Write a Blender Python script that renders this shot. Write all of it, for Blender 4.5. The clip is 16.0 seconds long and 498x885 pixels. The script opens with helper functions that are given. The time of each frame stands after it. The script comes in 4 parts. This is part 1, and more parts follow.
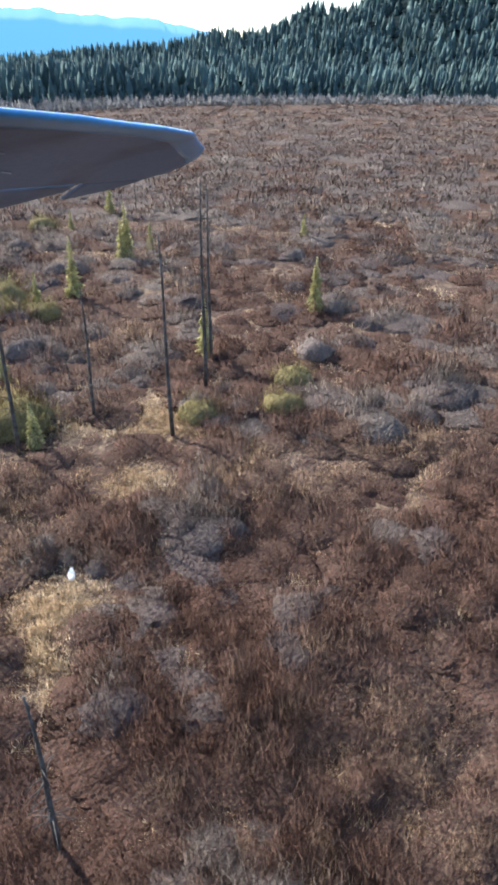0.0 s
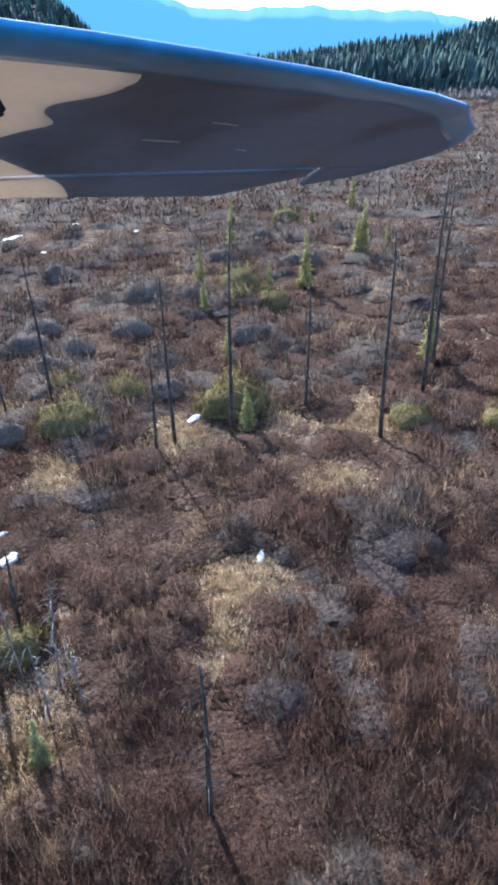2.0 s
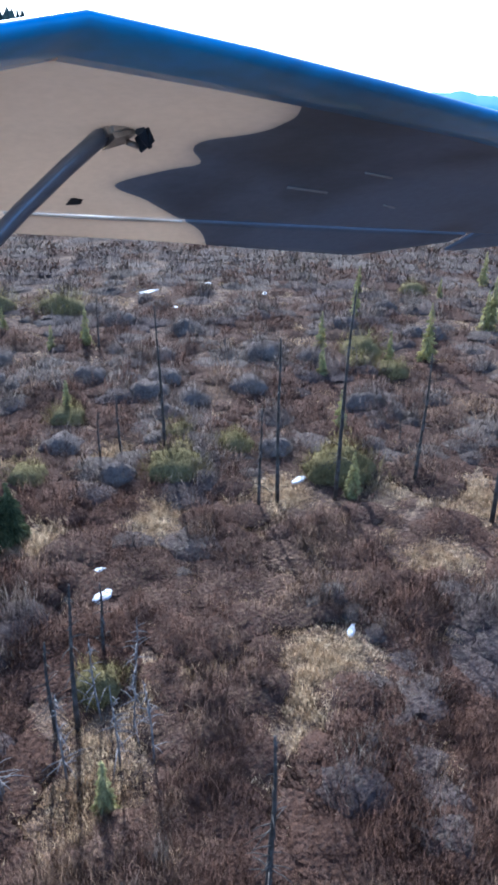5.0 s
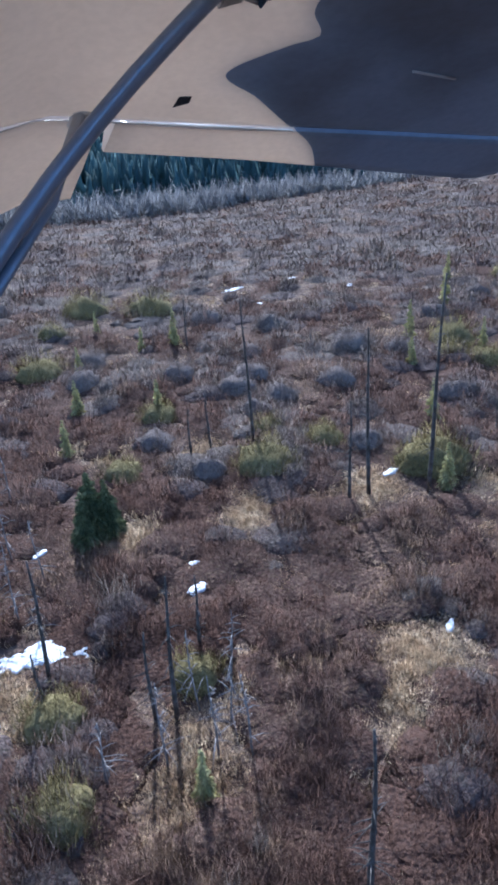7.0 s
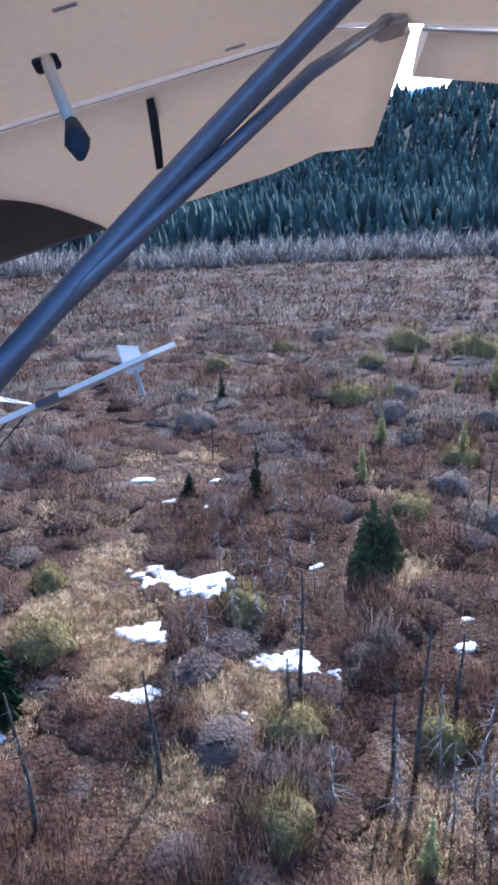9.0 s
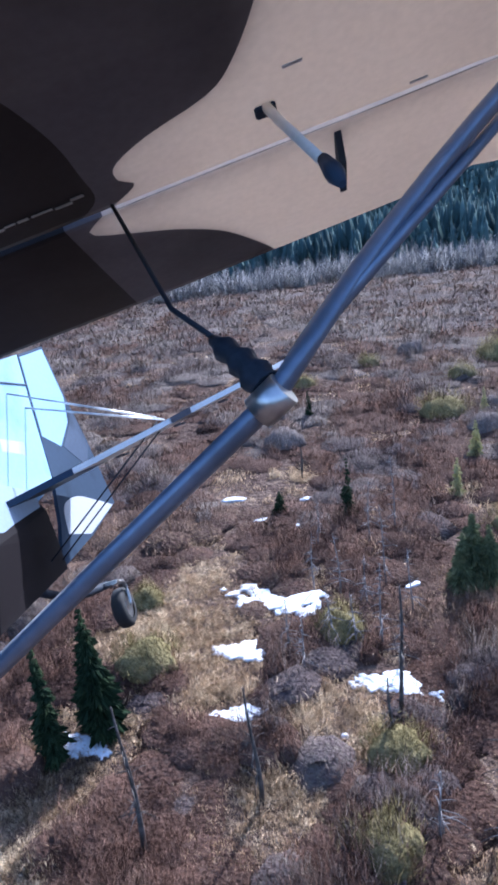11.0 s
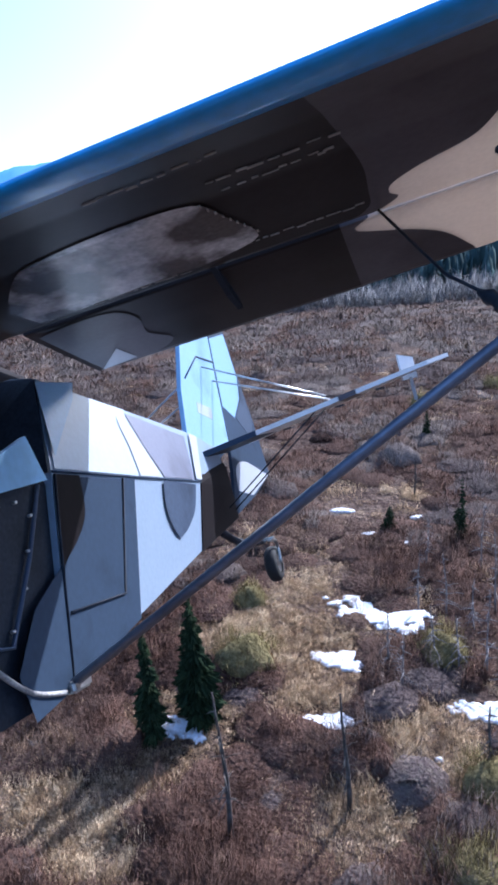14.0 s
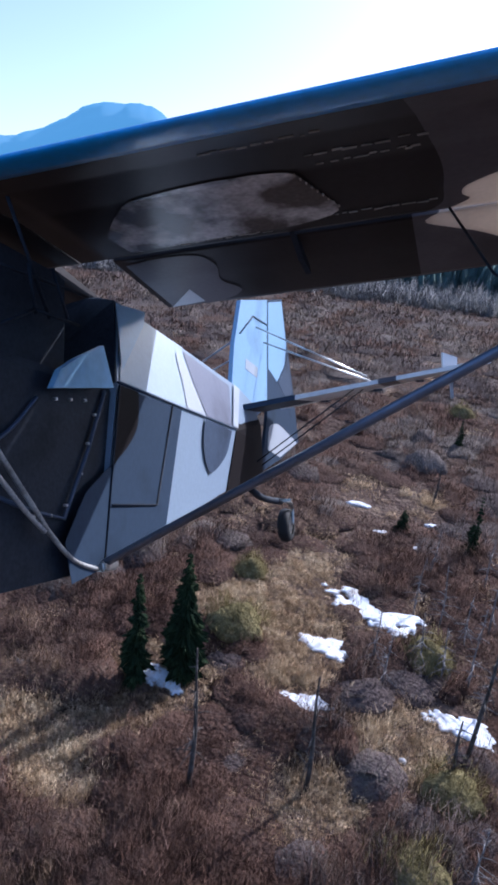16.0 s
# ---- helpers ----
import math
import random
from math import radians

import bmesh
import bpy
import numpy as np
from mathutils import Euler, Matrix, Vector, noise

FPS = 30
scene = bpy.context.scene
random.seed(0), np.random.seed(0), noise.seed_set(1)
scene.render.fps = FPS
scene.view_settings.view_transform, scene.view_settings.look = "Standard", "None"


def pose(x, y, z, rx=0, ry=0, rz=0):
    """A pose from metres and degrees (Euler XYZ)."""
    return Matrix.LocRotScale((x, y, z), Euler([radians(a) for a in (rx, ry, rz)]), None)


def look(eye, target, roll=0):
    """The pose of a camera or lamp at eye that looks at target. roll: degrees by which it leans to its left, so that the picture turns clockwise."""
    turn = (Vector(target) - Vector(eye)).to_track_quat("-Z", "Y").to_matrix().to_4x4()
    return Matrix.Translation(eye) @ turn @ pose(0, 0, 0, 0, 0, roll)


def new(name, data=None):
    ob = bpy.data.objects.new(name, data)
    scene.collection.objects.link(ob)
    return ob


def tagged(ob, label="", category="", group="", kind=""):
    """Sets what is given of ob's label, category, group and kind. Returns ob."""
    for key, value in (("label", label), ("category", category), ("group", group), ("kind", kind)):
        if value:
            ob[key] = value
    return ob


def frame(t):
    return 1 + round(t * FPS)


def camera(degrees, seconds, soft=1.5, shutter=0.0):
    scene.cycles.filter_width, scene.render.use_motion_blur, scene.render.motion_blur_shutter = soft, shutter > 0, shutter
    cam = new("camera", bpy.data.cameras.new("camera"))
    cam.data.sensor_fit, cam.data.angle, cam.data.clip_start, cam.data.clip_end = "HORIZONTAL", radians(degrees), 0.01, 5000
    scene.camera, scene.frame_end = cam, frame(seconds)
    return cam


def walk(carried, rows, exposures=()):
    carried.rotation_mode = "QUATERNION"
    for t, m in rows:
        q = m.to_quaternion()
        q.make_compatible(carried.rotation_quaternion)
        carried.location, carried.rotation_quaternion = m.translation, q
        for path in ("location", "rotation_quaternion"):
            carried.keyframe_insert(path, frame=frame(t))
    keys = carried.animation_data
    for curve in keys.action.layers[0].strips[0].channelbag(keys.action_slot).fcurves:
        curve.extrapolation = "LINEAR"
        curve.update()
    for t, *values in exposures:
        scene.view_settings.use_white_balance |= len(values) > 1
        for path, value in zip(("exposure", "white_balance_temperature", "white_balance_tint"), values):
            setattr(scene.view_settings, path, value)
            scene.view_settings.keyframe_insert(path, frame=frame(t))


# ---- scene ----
cam = camera(41.58, 16.0, soft=3.3)
ROWS = [
    (0, pose(1.376, -0.966, 0.396, 61.17, -0.19, -71.80)),
    (0.5, pose(1.378, -0.930, 0.388, 64.31, -0.01, -66.59)),
    (1, pose(1.427, -0.953, 0.356, 65.34, 0.13, -61.25)),
    (1.5, pose(1.558, -0.920, 0.333, 63.13, 1.56, -56.06)),
    (2, pose(1.712, -0.780, 0.313, 60.92, 0.87, -52.04)),
    (2.5, pose(1.802, -0.702, 0.317, 60.20, 0.62, -47.34)),
    (3, pose(1.822, -0.681, 0.317, 62.40, -1.06, -45.45)),
    (3.5, pose(1.845, -0.659, 0.310, 64.65, -1.63, -43.90)),
    (4, pose(1.866, -0.650, 0.309, 65.00, -2.05, -41.66)),
    (6.5, pose(1.658, -0.704, 0.109, 67.67, 1.44, -39.33)),
    (7, pose(1.759, -0.587, 0.061, 66.05, 3.40, -34.49)),
    (7.5, pose(1.832, -0.490, -0.019, 65.75, 0.79, -28.48)),
    (8, pose(1.879, -0.505, -0.060, 67.69, 1.14, -20.93)),
    (8.5, pose(1.947, -0.495, -0.095, 68.98, 1.54, -12.05)),
    (9, pose(1.914, -0.472, -0.146, 70.31, 2.34, -6.36)),
    (9.5, pose(1.919, -0.500, -0.160, 70.86, 3.63, -0.89)),
    (10, pose(1.903, -0.416, -0.154, 70.91, 4.81, 3.63)),
    (12.5, pose(1.402, -1.054, -0.123, 75.43, 9.43, -5.89)),
    (13, pose(1.401, -1.106, -0.132, 75.83, 7.29, 0.43)),
    (13.5, pose(1.385, -1.236, -0.129, 75.04, 3.96, 6.00)),
    (14, pose(1.426, -1.257, -0.157, 74.36, 4.27, 10.91)),
    (14.5, pose(1.452, -1.328, -0.145, 72.81, 2.96, 13.74)),
    (15, pose(1.451, -1.408, -0.175, 71.53, -2.01, 15.54)),
    (15.5, pose(1.481, -1.472, -0.151, 70.25, -4.18, 17.06)),
    (16, pose(1.457, -1.543, -0.186, 72.07, -5.99, 16.64)),
]
walk(cam, ROWS, exposures=((0, 1.55, 6150, 9), (2, 1.42, 5500, 8), (4, 1.36, 5250, 8), (6.5, 1.20, 4900, 9), (8, 1.46, 5150, 14), (10, 1.47, 5150, 16), (12.5, 1.48, 5200, 16), (14.5, 1.02, 5300, 17), (16, 0.7, 5400, 18)))

# ---- light ----
SUN_AZ, SUN_EL = radians(27), radians(32)      # clockwise from +Y, above the horizon
world = bpy.data.worlds.new("sky")
scene.world = world
world.use_nodes = True
wn = world.node_tree
sky = wn.nodes.new("ShaderNodeTexSky")
sky.sky_type, sky.sun_disc = "NISHITA", False
sky.sun_elevation, sky.sun_rotation = SUN_EL, SUN_AZ
sky.air_density, sky.dust_density, sky.ozone_density = 1.0, 1.6, 1.0
wn.links.new(sky.outputs[0], wn.nodes["Background"].inputs[0])
wn.nodes["Background"].inputs[1].default_value = 0.13
sun_dir = Vector((math.sin(SUN_AZ) * math.cos(SUN_EL), math.cos(SUN_AZ) * math.cos(SUN_EL), math.sin(SUN_EL)))
sun = new("sun", bpy.data.lights.new("sun", "SUN"))
sun.data.energy, sun.data.angle, sun.data.color = 4.2, radians(0.55), (1.0, 0.95, 0.87)
sun.matrix_world = look(sun_dir * 50, (0, 0, 0))


# ---- materials ----
def material(name, colour, rough=0.8, metal=0.0, vary=0.25, scale=3.0, fine=40.0, bump=0.0, spec=0.5, coat=0.0, second=None, amount=0.5, glow_share=0.0):
    """A painted or natural surface: colour with broad stains, fine grain and an optional second colour in patches."""
    m = bpy.data.materials.new(name)
    m.use_nodes = True
    n, l = m.node_tree.nodes, m.node_tree.links
    b = n["Principled BSDF"]
    b.inputs["Roughness"].default_value, b.inputs["Metallic"].default_value = rough, metal
    b.inputs["Specular IOR Level"].default_value, b.inputs["Coat Weight"].default_value = spec, coat
    tc = n.new("ShaderNodeTexCoord")
    broad, grain = n.new("ShaderNodeTexNoise"), n.new("ShaderNodeTexNoise")
    for t, s, d in ((broad, scale, 4), (grain, fine, 2)):
        t.inputs["Scale"].default_value, t.inputs["Detail"].default_value = s, d
        l.new(tc.outputs["Object"], t.inputs["Vector"])
    base = n.new("ShaderNodeMix")
    base.data_type = "RGBA"
    base.inputs["A"].default_value = (*colour, 1)
    base.inputs["B"].default_value = (*(second or [c * 0.6 for c in colour]), 1)
    ramp = n.new("ShaderNodeMapRange")
    ramp.inputs["From Min"].default_value, ramp.inputs["From Max"].default_value = 0.62 - amount * 0.4, 0.78 - amount * 0.4
    l.new(broad.outputs["Fac"], ramp.inputs["Value"])
    l.new(ramp.outputs[0], base.inputs["Factor"])
    hsv = n.new("ShaderNodeHueSaturation")
    rng = n.new("ShaderNodeMapRange")
    rng.inputs["From Min"].default_value, rng.inputs["From Max"].default_value = 0.3, 0.7
    rng.inputs["To Min"].default_value, rng.inputs["To Max"].default_value = 1 - vary, 1 + vary
    l.new(grain.outputs["Fac"], rng.inputs["Value"])
    l.new(rng.outputs[0], hsv.inputs["Value"])
    l.new(base.outputs["Result"], hsv.inputs["Color"])
    l.new(hsv.outputs[0], b.inputs["Base Color"])
    if bump:
        bp = n.new("ShaderNodeBump")
        bp.inputs["Strength"].default_value, bp.inputs["Distance"].default_value = bump, 0.02
        l.new(grain.outputs["Fac"], bp.inputs["Height"])
        l.new(bp.outputs[0], b.inputs["Normal"])
    if glow_share:
        tr, mx = n.new("ShaderNodeBsdfTranslucent"), n.new("ShaderNodeMixShader")
        l.new(hsv.outputs[0], tr.inputs["Color"])
        mx.inputs[0].default_value = glow_share
        l.new(b.outputs[0], mx.inputs[1])
        l.new(tr.outputs[0], mx.inputs[2])
        l.new(mx.outputs[0], n["Material Output"].inputs["Surface"])
    return m


def twig_material(name, stops, scale=0.12, fine=0.8, vary=0.45, rough=0.9, glow_share=0.0):
    """Bare twigs, grass or needles: colours drift over the marsh, each blade differs in tone."""
    m = bpy.data.materials.new(name)
    m.use_nodes = True
    n, l = m.node_tree.nodes, m.node_tree.links
    b = n["Principled BSDF"]
    b.inputs["Roughness"].default_value, b.inputs["Specular IOR Level"].default_value = rough, 0.03
    tc, geo = n.new("ShaderNodeTexCoord"), n.new("ShaderNodeNewGeometry")
    t1, t2 = n.new("ShaderNodeTexNoise"), n.new("ShaderNodeTexNoise")
    for t, s in ((t1, scale), (t2, fine)):
        t.inputs["Scale"].default_value, t.inputs["Detail"].default_value = s, 3
        l.new(tc.outputs["Object"], t.inputs["Vector"])
    add = n.new("ShaderNodeMath")
    add.operation = "ADD"
    half = n.new("ShaderNodeMath")
    half.operation, half.inputs[1].default_value = "MULTIPLY", 0.5
    l.new(t1.outputs["Fac"], add.inputs[0])
    l.new(t2.outputs["Fac"], add.inputs[1])
    l.new(add.outputs[0], half.inputs[0])
    ramp = n.new("ShaderNodeValToRGB")
    e = ramp.color_ramp.elements
    while len(e) < len(stops):
        e.new(0.5)
    for i, c in enumerate(stops):
        e[i].position, e[i].color = 0.37 + 0.26 * i / (len(stops) - 1), (*c, 1)
    l.new(half.outputs[0], ramp.inputs["Fac"])
    hsv, rng = n.new("ShaderNodeHueSaturation"), n.new("ShaderNodeMapRange")
    rng.inputs["To Min"].default_value, rng.inputs["To Max"].default_value = 1 - vary, 1 + vary
    l.new(geo.outputs["Random Per Island"], rng.inputs["Value"])
    l.new(rng.outputs[0], hsv.inputs["Value"])
    l.new(ramp.outputs[0], hsv.inputs["Color"])
    l.new(hsv.outputs[0], b.inputs["Base Color"])
    if glow_share:
        tr, mx, out = n.new("ShaderNodeBsdfTranslucent"), n.new("ShaderNodeMixShader"), n["Material Output"]
        l.new(hsv.outputs[0], tr.inputs["Color"])
        mx.inputs[0].default_value = glow_share
        l.new(b.outputs[0], mx.inputs[1])
        l.new(tr.outputs[0], mx.inputs[2])
        l.new(mx.outputs[0], out.inputs["Surface"])
    return m


BLUE = material("blue_paint", (0.04, 0.38, 0.90), 0.28, 0.0, 0.1, 2.0, 30, coat=0.35, amount=0.2)
TAN = material("tan_paint", (0.68, 0.60, 0.52), 0.42, 0, 0.04, 1.6, 60, amount=0.25, second=(0.62, 0.545, 0.475), glow_share=0.38)
GREY = material("dark_grey_paint", (0.168, 0.212, 0.29), 0.36, 0, 0.08, 2.0, 50, amount=0.3, glow_share=0.3)
# dark camouflage brown; on the wing a lens-flare veil is mixed into the colour
DUSK = material("dusky_paint_and_veil", (0.11, 0.10, 0.11), 0.36, 0, 0.08, 2.0, 50, amount=0.3, glow_share=0.15, spec=0.25)
BROWN = material("dark_brown_paint", (0.024, 0.020, 0.021), 0.36, 0, 0.12, 2.5, 40, amount=0.3, spec=0.12)
# the pale blotches are reflections of bright ground, painted as a second colour
GLOSS = material("dark_paint_with_reflections", (0.09, 0.08, 0.08), 0.22, 0, 0.2, 5.5, 60, amount=0.38, second=(0.62, 0.60, 0.60))
PALE = material("pale_blue_paint", (0.25, 0.315, 0.40), 0.35, 0, 0.05, 2.0, 50, amount=0.15)
WHITE = material("white_paint", (0.42, 0.45, 0.50), 0.35, 0, 0.04, 3.0, 60, amount=0.1)
SKYBLUE = material("sky_blue_paint", (0.27, 0.43, 0.62), 0.3, 0, 0.05, 2.0, 50, amount=0.15)
MID = material("mid_grey_paint", (0.036, 0.054, 0.086), 0.5, 0, 0.06, 3.0, 50, amount=0.2, spec=0.06)
SLATE = material("slate_paint", (0.06, 0.08, 0.12), 0.5, 0, 0.08, 3.0, 50, amount=0.2, spec=0.08)
UMBER = material("umber_paint", (0.012, 0.010, 0.011), 0.5, 0, 0.1, 3.0, 50, amount=0.3, spec=0.06)
FAIRING = material("light_blue_paint", (0.36, 0.62, 0.86), 0.3, 0, 0.05, 2.0, 50, amount=0.15)
ICE = material("ice_blue_paint", (0.40, 0.475, 0.56), 0.32, 0, 0.05, 2.0, 50, amount=0.15)
LILAC = material("lilac_grey_paint", (0.17, 0.18, 0.235), 0.35, 0, 0.06, 3.0, 50, amount=0.2)
IVORY = material("ivory_paint", (0.74, 0.74, 0.72), 0.35, 0, 0.05, 3.0, 60, amount=0.15)
BLACK = material("black_fabric", (0.024, 0.030, 0.042), 0.6, 0, 0.2, 6.0, 80, amount=0.3, spec=0.12)
STRUT = material("strut_metal", (0.17, 0.21, 0.29), 0.33, 0.35, 0.08, 4.0, 60, amount=0.2)
STEEL = material("bare_metal", (0.62, 0.62, 0.62), 0.3, 0.9, 0.1, 8.0, 80)
RUBBER = material("rubber", (0.010, 0.010, 0.011), 0.8, 0, 0.2, 8.0, 60)
ROPE = material("grey_cord", (0.36, 0.35, 0.34), 0.8, 0, 0.3, 12.0, 120)
GAP = material("hinge_gap", (0.40, 0.36, 0.31), 0.5, 0, 0.2, 20.0, 80)
BARK = material("dead_bark", (0.05, 0.04, 0.034), 0.9, 0, 0.4, 2.0, 25, bump=0.4, amount=0.4, second=(0.11, 0.098, 0.09))
PALE_BARK = material("pale_bark", (0.17, 0.15, 0.145), 0.9, 0, 0.35, 2.0, 25, bump=0.3, amount=0.4, second=(0.28, 0.26, 0.25))
SNOW = material("old_snow", (0.74, 0.76, 0.80), 0.7, 0, 0.1, 1.2, 8, bump=0.3, amount=0.25, second=(0.40, 0.40, 0.41))
NEEDLES = twig_material("spruce_needles", [(0.34, 0.32, 0.15), (0.52, 0.48, 0.24), (0.66, 0.61, 0.35)], 0.4, 2.0, 0.4, glow_share=0.55)
GREEN_NEEDLES = twig_material("green_spruce_needles", [(0.07, 0.085, 0.045), (0.15, 0.165, 0.08), (0.30, 0.29, 0.15)], 0.6, 2.5, 0.4, glow_share=0.4)
DARK_NEEDLES = twig_material("dark_spruce_needles", [(0.014, 0.024, 0.014), (0.03, 0.045, 0.02)], 0.4, 2.0, 0.5, glow_share=0.1)
# blue haze of distance is mixed into these needle colours
HAZY_NEEDLES = twig_material("far_forest", [(0.038, 0.064, 0.068), (0.058, 0.092, 0.094), (0.086, 0.122, 0.112)], 0.012, 0.05, 0.42)
RED_TWIGS = twig_material("red_brown_twigs", [(0.062, 0.037, 0.030), (0.165, 0.096, 0.073), (0.125, 0.083, 0.071), (0.33, 0.225, 0.15)], 0.09, 0.7, 0.2)
GREY_TWIGS = twig_material("grey_twigs", [(0.072, 0.055, 0.054), (0.155, 0.120, 0.114), (0.175, 0.145, 0.122), (0.29, 0.243, 0.215)], 0.05, 0.5, 0.14)


def shaded_core_material(name, stops):
    """The matted inside of a bush: the twigs' colours darkened as inner shade, finely mottled, with strong relief."""
    m = twig_material(name, stops, 0.09, 4.0, 0.16)
    n, l = m.node_tree.nodes, m.node_tree.links
    tc, t, bp = n.new("ShaderNodeTexCoord"), n.new("ShaderNodeTexNoise"), n.new("ShaderNodeBump")
    t.inputs["Scale"].default_value, t.inputs["Detail"].default_value = 5.0, 5
    bp.inputs["Strength"].default_value, bp.inputs["Distance"].default_value = 0.9, 0.25
    l.new(tc.outputs["Object"], t.inputs["Vector"])
    l.new(t.outputs["Fac"], bp.inputs["Height"])
    l.new(bp.outputs[0], n["Principled BSDF"].inputs["Normal"])
    return m


# inner shade is painted: each set is a darker copy of its twigs' colours
RED_CORE = shaded_core_material("red_brown_thicket", [(0.040, 0.024, 0.019), (0.088, 0.052, 0.039), (0.070, 0.046, 0.038), (0.145, 0.098, 0.068)])
GREY_CORE = shaded_core_material("grey_thicket", [(0.050, 0.038, 0.037), (0.095, 0.073, 0.069), (0.105, 0.086, 0.073), (0.165, 0.136, 0.120)])
OLIVE_CORE = shaded_core_material("olive_bush_inside", [(0.10, 0.082, 0.042), (0.17, 0.14, 0.065), (0.21, 0.175, 0.09)])
PALE_CORE = shaded_core_material("pale_bush_inside", [(0.10, 0.080, 0.075), (0.155, 0.128, 0.116), (0.205, 0.172, 0.155)])
PALE_TWIGS = twig_material("pale_grey_twigs", [(0.135, 0.108, 0.102), (0.215, 0.180, 0.166), (0.31, 0.265, 0.24)], 0.05, 0.5, 0.2)
STRAW = twig_material("dry_grass", [(0.40, 0.27, 0.165), (0.64, 0.47, 0.30), (0.82, 0.66, 0.46)], 0.2, 1.5, 0.3, glow_share=0.2)
OLIVE = twig_material("olive_bush", [(0.14, 0.115, 0.055), (0.23, 0.19, 0.085), (0.30, 0.25, 0.12)], 0.3, 1.5, 0.4)
EDGE_TWIGS = twig_material("pale_edge_trees", [(0.20, 0.20, 0.215), (0.30, 0.30, 0.31)], 0.03, 0.2, 0.25)


# ---- helpers for meshes ----
def part(name, bm, mat, parent, label=""):
    """Links a bmesh as one mesh object under a thing or a part."""
    me = bpy.data.meshes.new(name)
    bmesh.ops.recalc_face_normals(bm, faces=bm.faces)
    bm.to_mesh(me)
    bm.free()
    for m in mat if isinstance(mat, (list, tuple)) else (mat,):
        me.materials.append(m)
    ob = new(name, me)
    ob.parent = parent
    return tagged(ob, label)


def thing(name, at=(0, 0, 0), **tags):
    ob = new(name)
    ob.empty_display_size = 0.2
    ob.location = at
    return tagged(ob, **tags)


def bm_tube(points, radii, sides=10, bm=None, squash=1.0):
    """A tube along points; radii is one number or one per point."""
    bm = bm or bmesh.new()
    pts = [Vector(p) for p in points]
    rs = radii if isinstance(radii, (list, tuple)) else [radii] * len(pts)
    rings = []
    for i, p in enumerate(pts):
        d = (pts[min(i + 1, len(pts) - 1)] - pts[max(i - 1, 0)]).normalized()
        up = Vector((0, 0, 1)) if abs(d.z) < 0.95 else Vector((1, 0, 0))
        u = d.cross(up).normalized()
        v = u.cross(d)
        rings.append([bm.verts.new(p + (u * math.cos(a) * squash + v * math.sin(a)) * rs[i]) for a in (2 * math.pi * k / sides for k in range(sides))])
    for a, b in zip(rings, rings[1:]):
        for k in range(sides):
            f = bm.faces.new((a[k], a[(k + 1) % sides], b[(k + 1) % sides], b[k]))
            f.smooth = True
    bm.faces.new(rings[0][::-1])
    bm.faces.new(rings[-1])
    return bm


def bm_box(x0, x1, y0, y1, z0, z1, bevel=0.0, bm=None):
    bm = bm or bmesh.new()
    r = bmesh.ops.create_cube(bm, size=1)
    for v in r["verts"]:
        v.co = Vector(((x0 + x1) / 2 + v.co.x * (x1 - x0), (y0 + y1) / 2 + v.co.y * (y1 - y0), (z0 + z1) / 2 + v.co.z * (z1 - z0)))
    if bevel:
        bmesh.ops.bevel(bm, geom=list({e for v in r["verts"] for e in v.link_edges}), offset=bevel, segments=2, affect="EDGES")
    return bm


def bm_slab(outline, normal, thick):
    """A flat plate: the outline of points, thickened against its normal."""
    bm = bmesh.new()
    n = Vector(normal).normalized() * thick
    a = [bm.verts.new(Vector(p)) for p in outline]
    b = [bm.verts.new(Vector(p) - n) for p in outline]
    bm.faces.new(a)
    bm.faces.new(b[::-1])
    for i in range(len(a)):
        j = (i + 1) % len(a)
        bm.faces.new((a[j], a[i], b[i], b[j]))
    return bm


def smooth_line(pts, steps=6):
    """A Catmull-Rom curve along points."""
    out = []
    P = [Vector(p) for p in pts]
    for i in range(len(P) - 1):
        a, b, c, d = P[max(i - 1, 0)], P[i], P[i + 1], P[min(i + 2, len(P) - 1)]
        for k in range(steps):
            t = k / steps
            out.append(0.5 * ((2 * b) + (c - a) * t + (2 * a - 5 * b + 4 * c - d) * t * t + (3 * b - a - 3 * c + d) * t ** 3))
    return out + [P[-1]]


def soup(name, tris, mat, parent=None, normals=None):
    """One mesh of loose triangles: an array of shape (count, 3, 3), with a normal for each corner if given."""
    tris = np.asarray(tris, dtype=np.float32)
    n = len(tris)
    me = bpy.data.meshes.new(name)
    me.vertices.add(3 * n)
    me.vertices.foreach_set("co", tris.ravel())
    me.loops.add(3 * n)
    me.loops.foreach_set("vertex_index", np.arange(3 * n, dtype=np.int32))
    me.polygons.add(n)
    me.polygons.foreach_set("loop_start", np.arange(0, 3 * n, 3, dtype=np.int32))
    me.update(calc_edges=True)
    me.materials.append(mat)
    if normals is not None:
        me.attributes.new("custom_normal", "FLOAT_VECTOR", "POINT").data.foreach_set("vector", np.asarray(normals, np.float32).ravel())
    ob = new(name, me)
    ob.parent = parent
    return ob


# ---- ground ----
GROUND = -20.0
HILL_AZ = (-180, -120, -100, -92, -86, -80, -75, -70, -64, -58, -50, -46, -43, -38, -30, -20, -14, -8, -3, 4, 20, 40, 180)
HILL_EL = (6.0, 7.5, 8.4, 8.2, 7.2, 4.9, 3.5, 2.6, 1.8, 1.2, 0.8, 0.9, 1.7, 4.6, 7.2, 7.9, 5.9, 4.4, 2.6, 1.4, 1.2, 1.2, 6.0)
EDGE_AZ = (-180, -110, -80, -66, -45, -30, 0, 30, 180)
EDGE_R = (900, 900, 880, 780, 420, 300, 280, 290, 900)


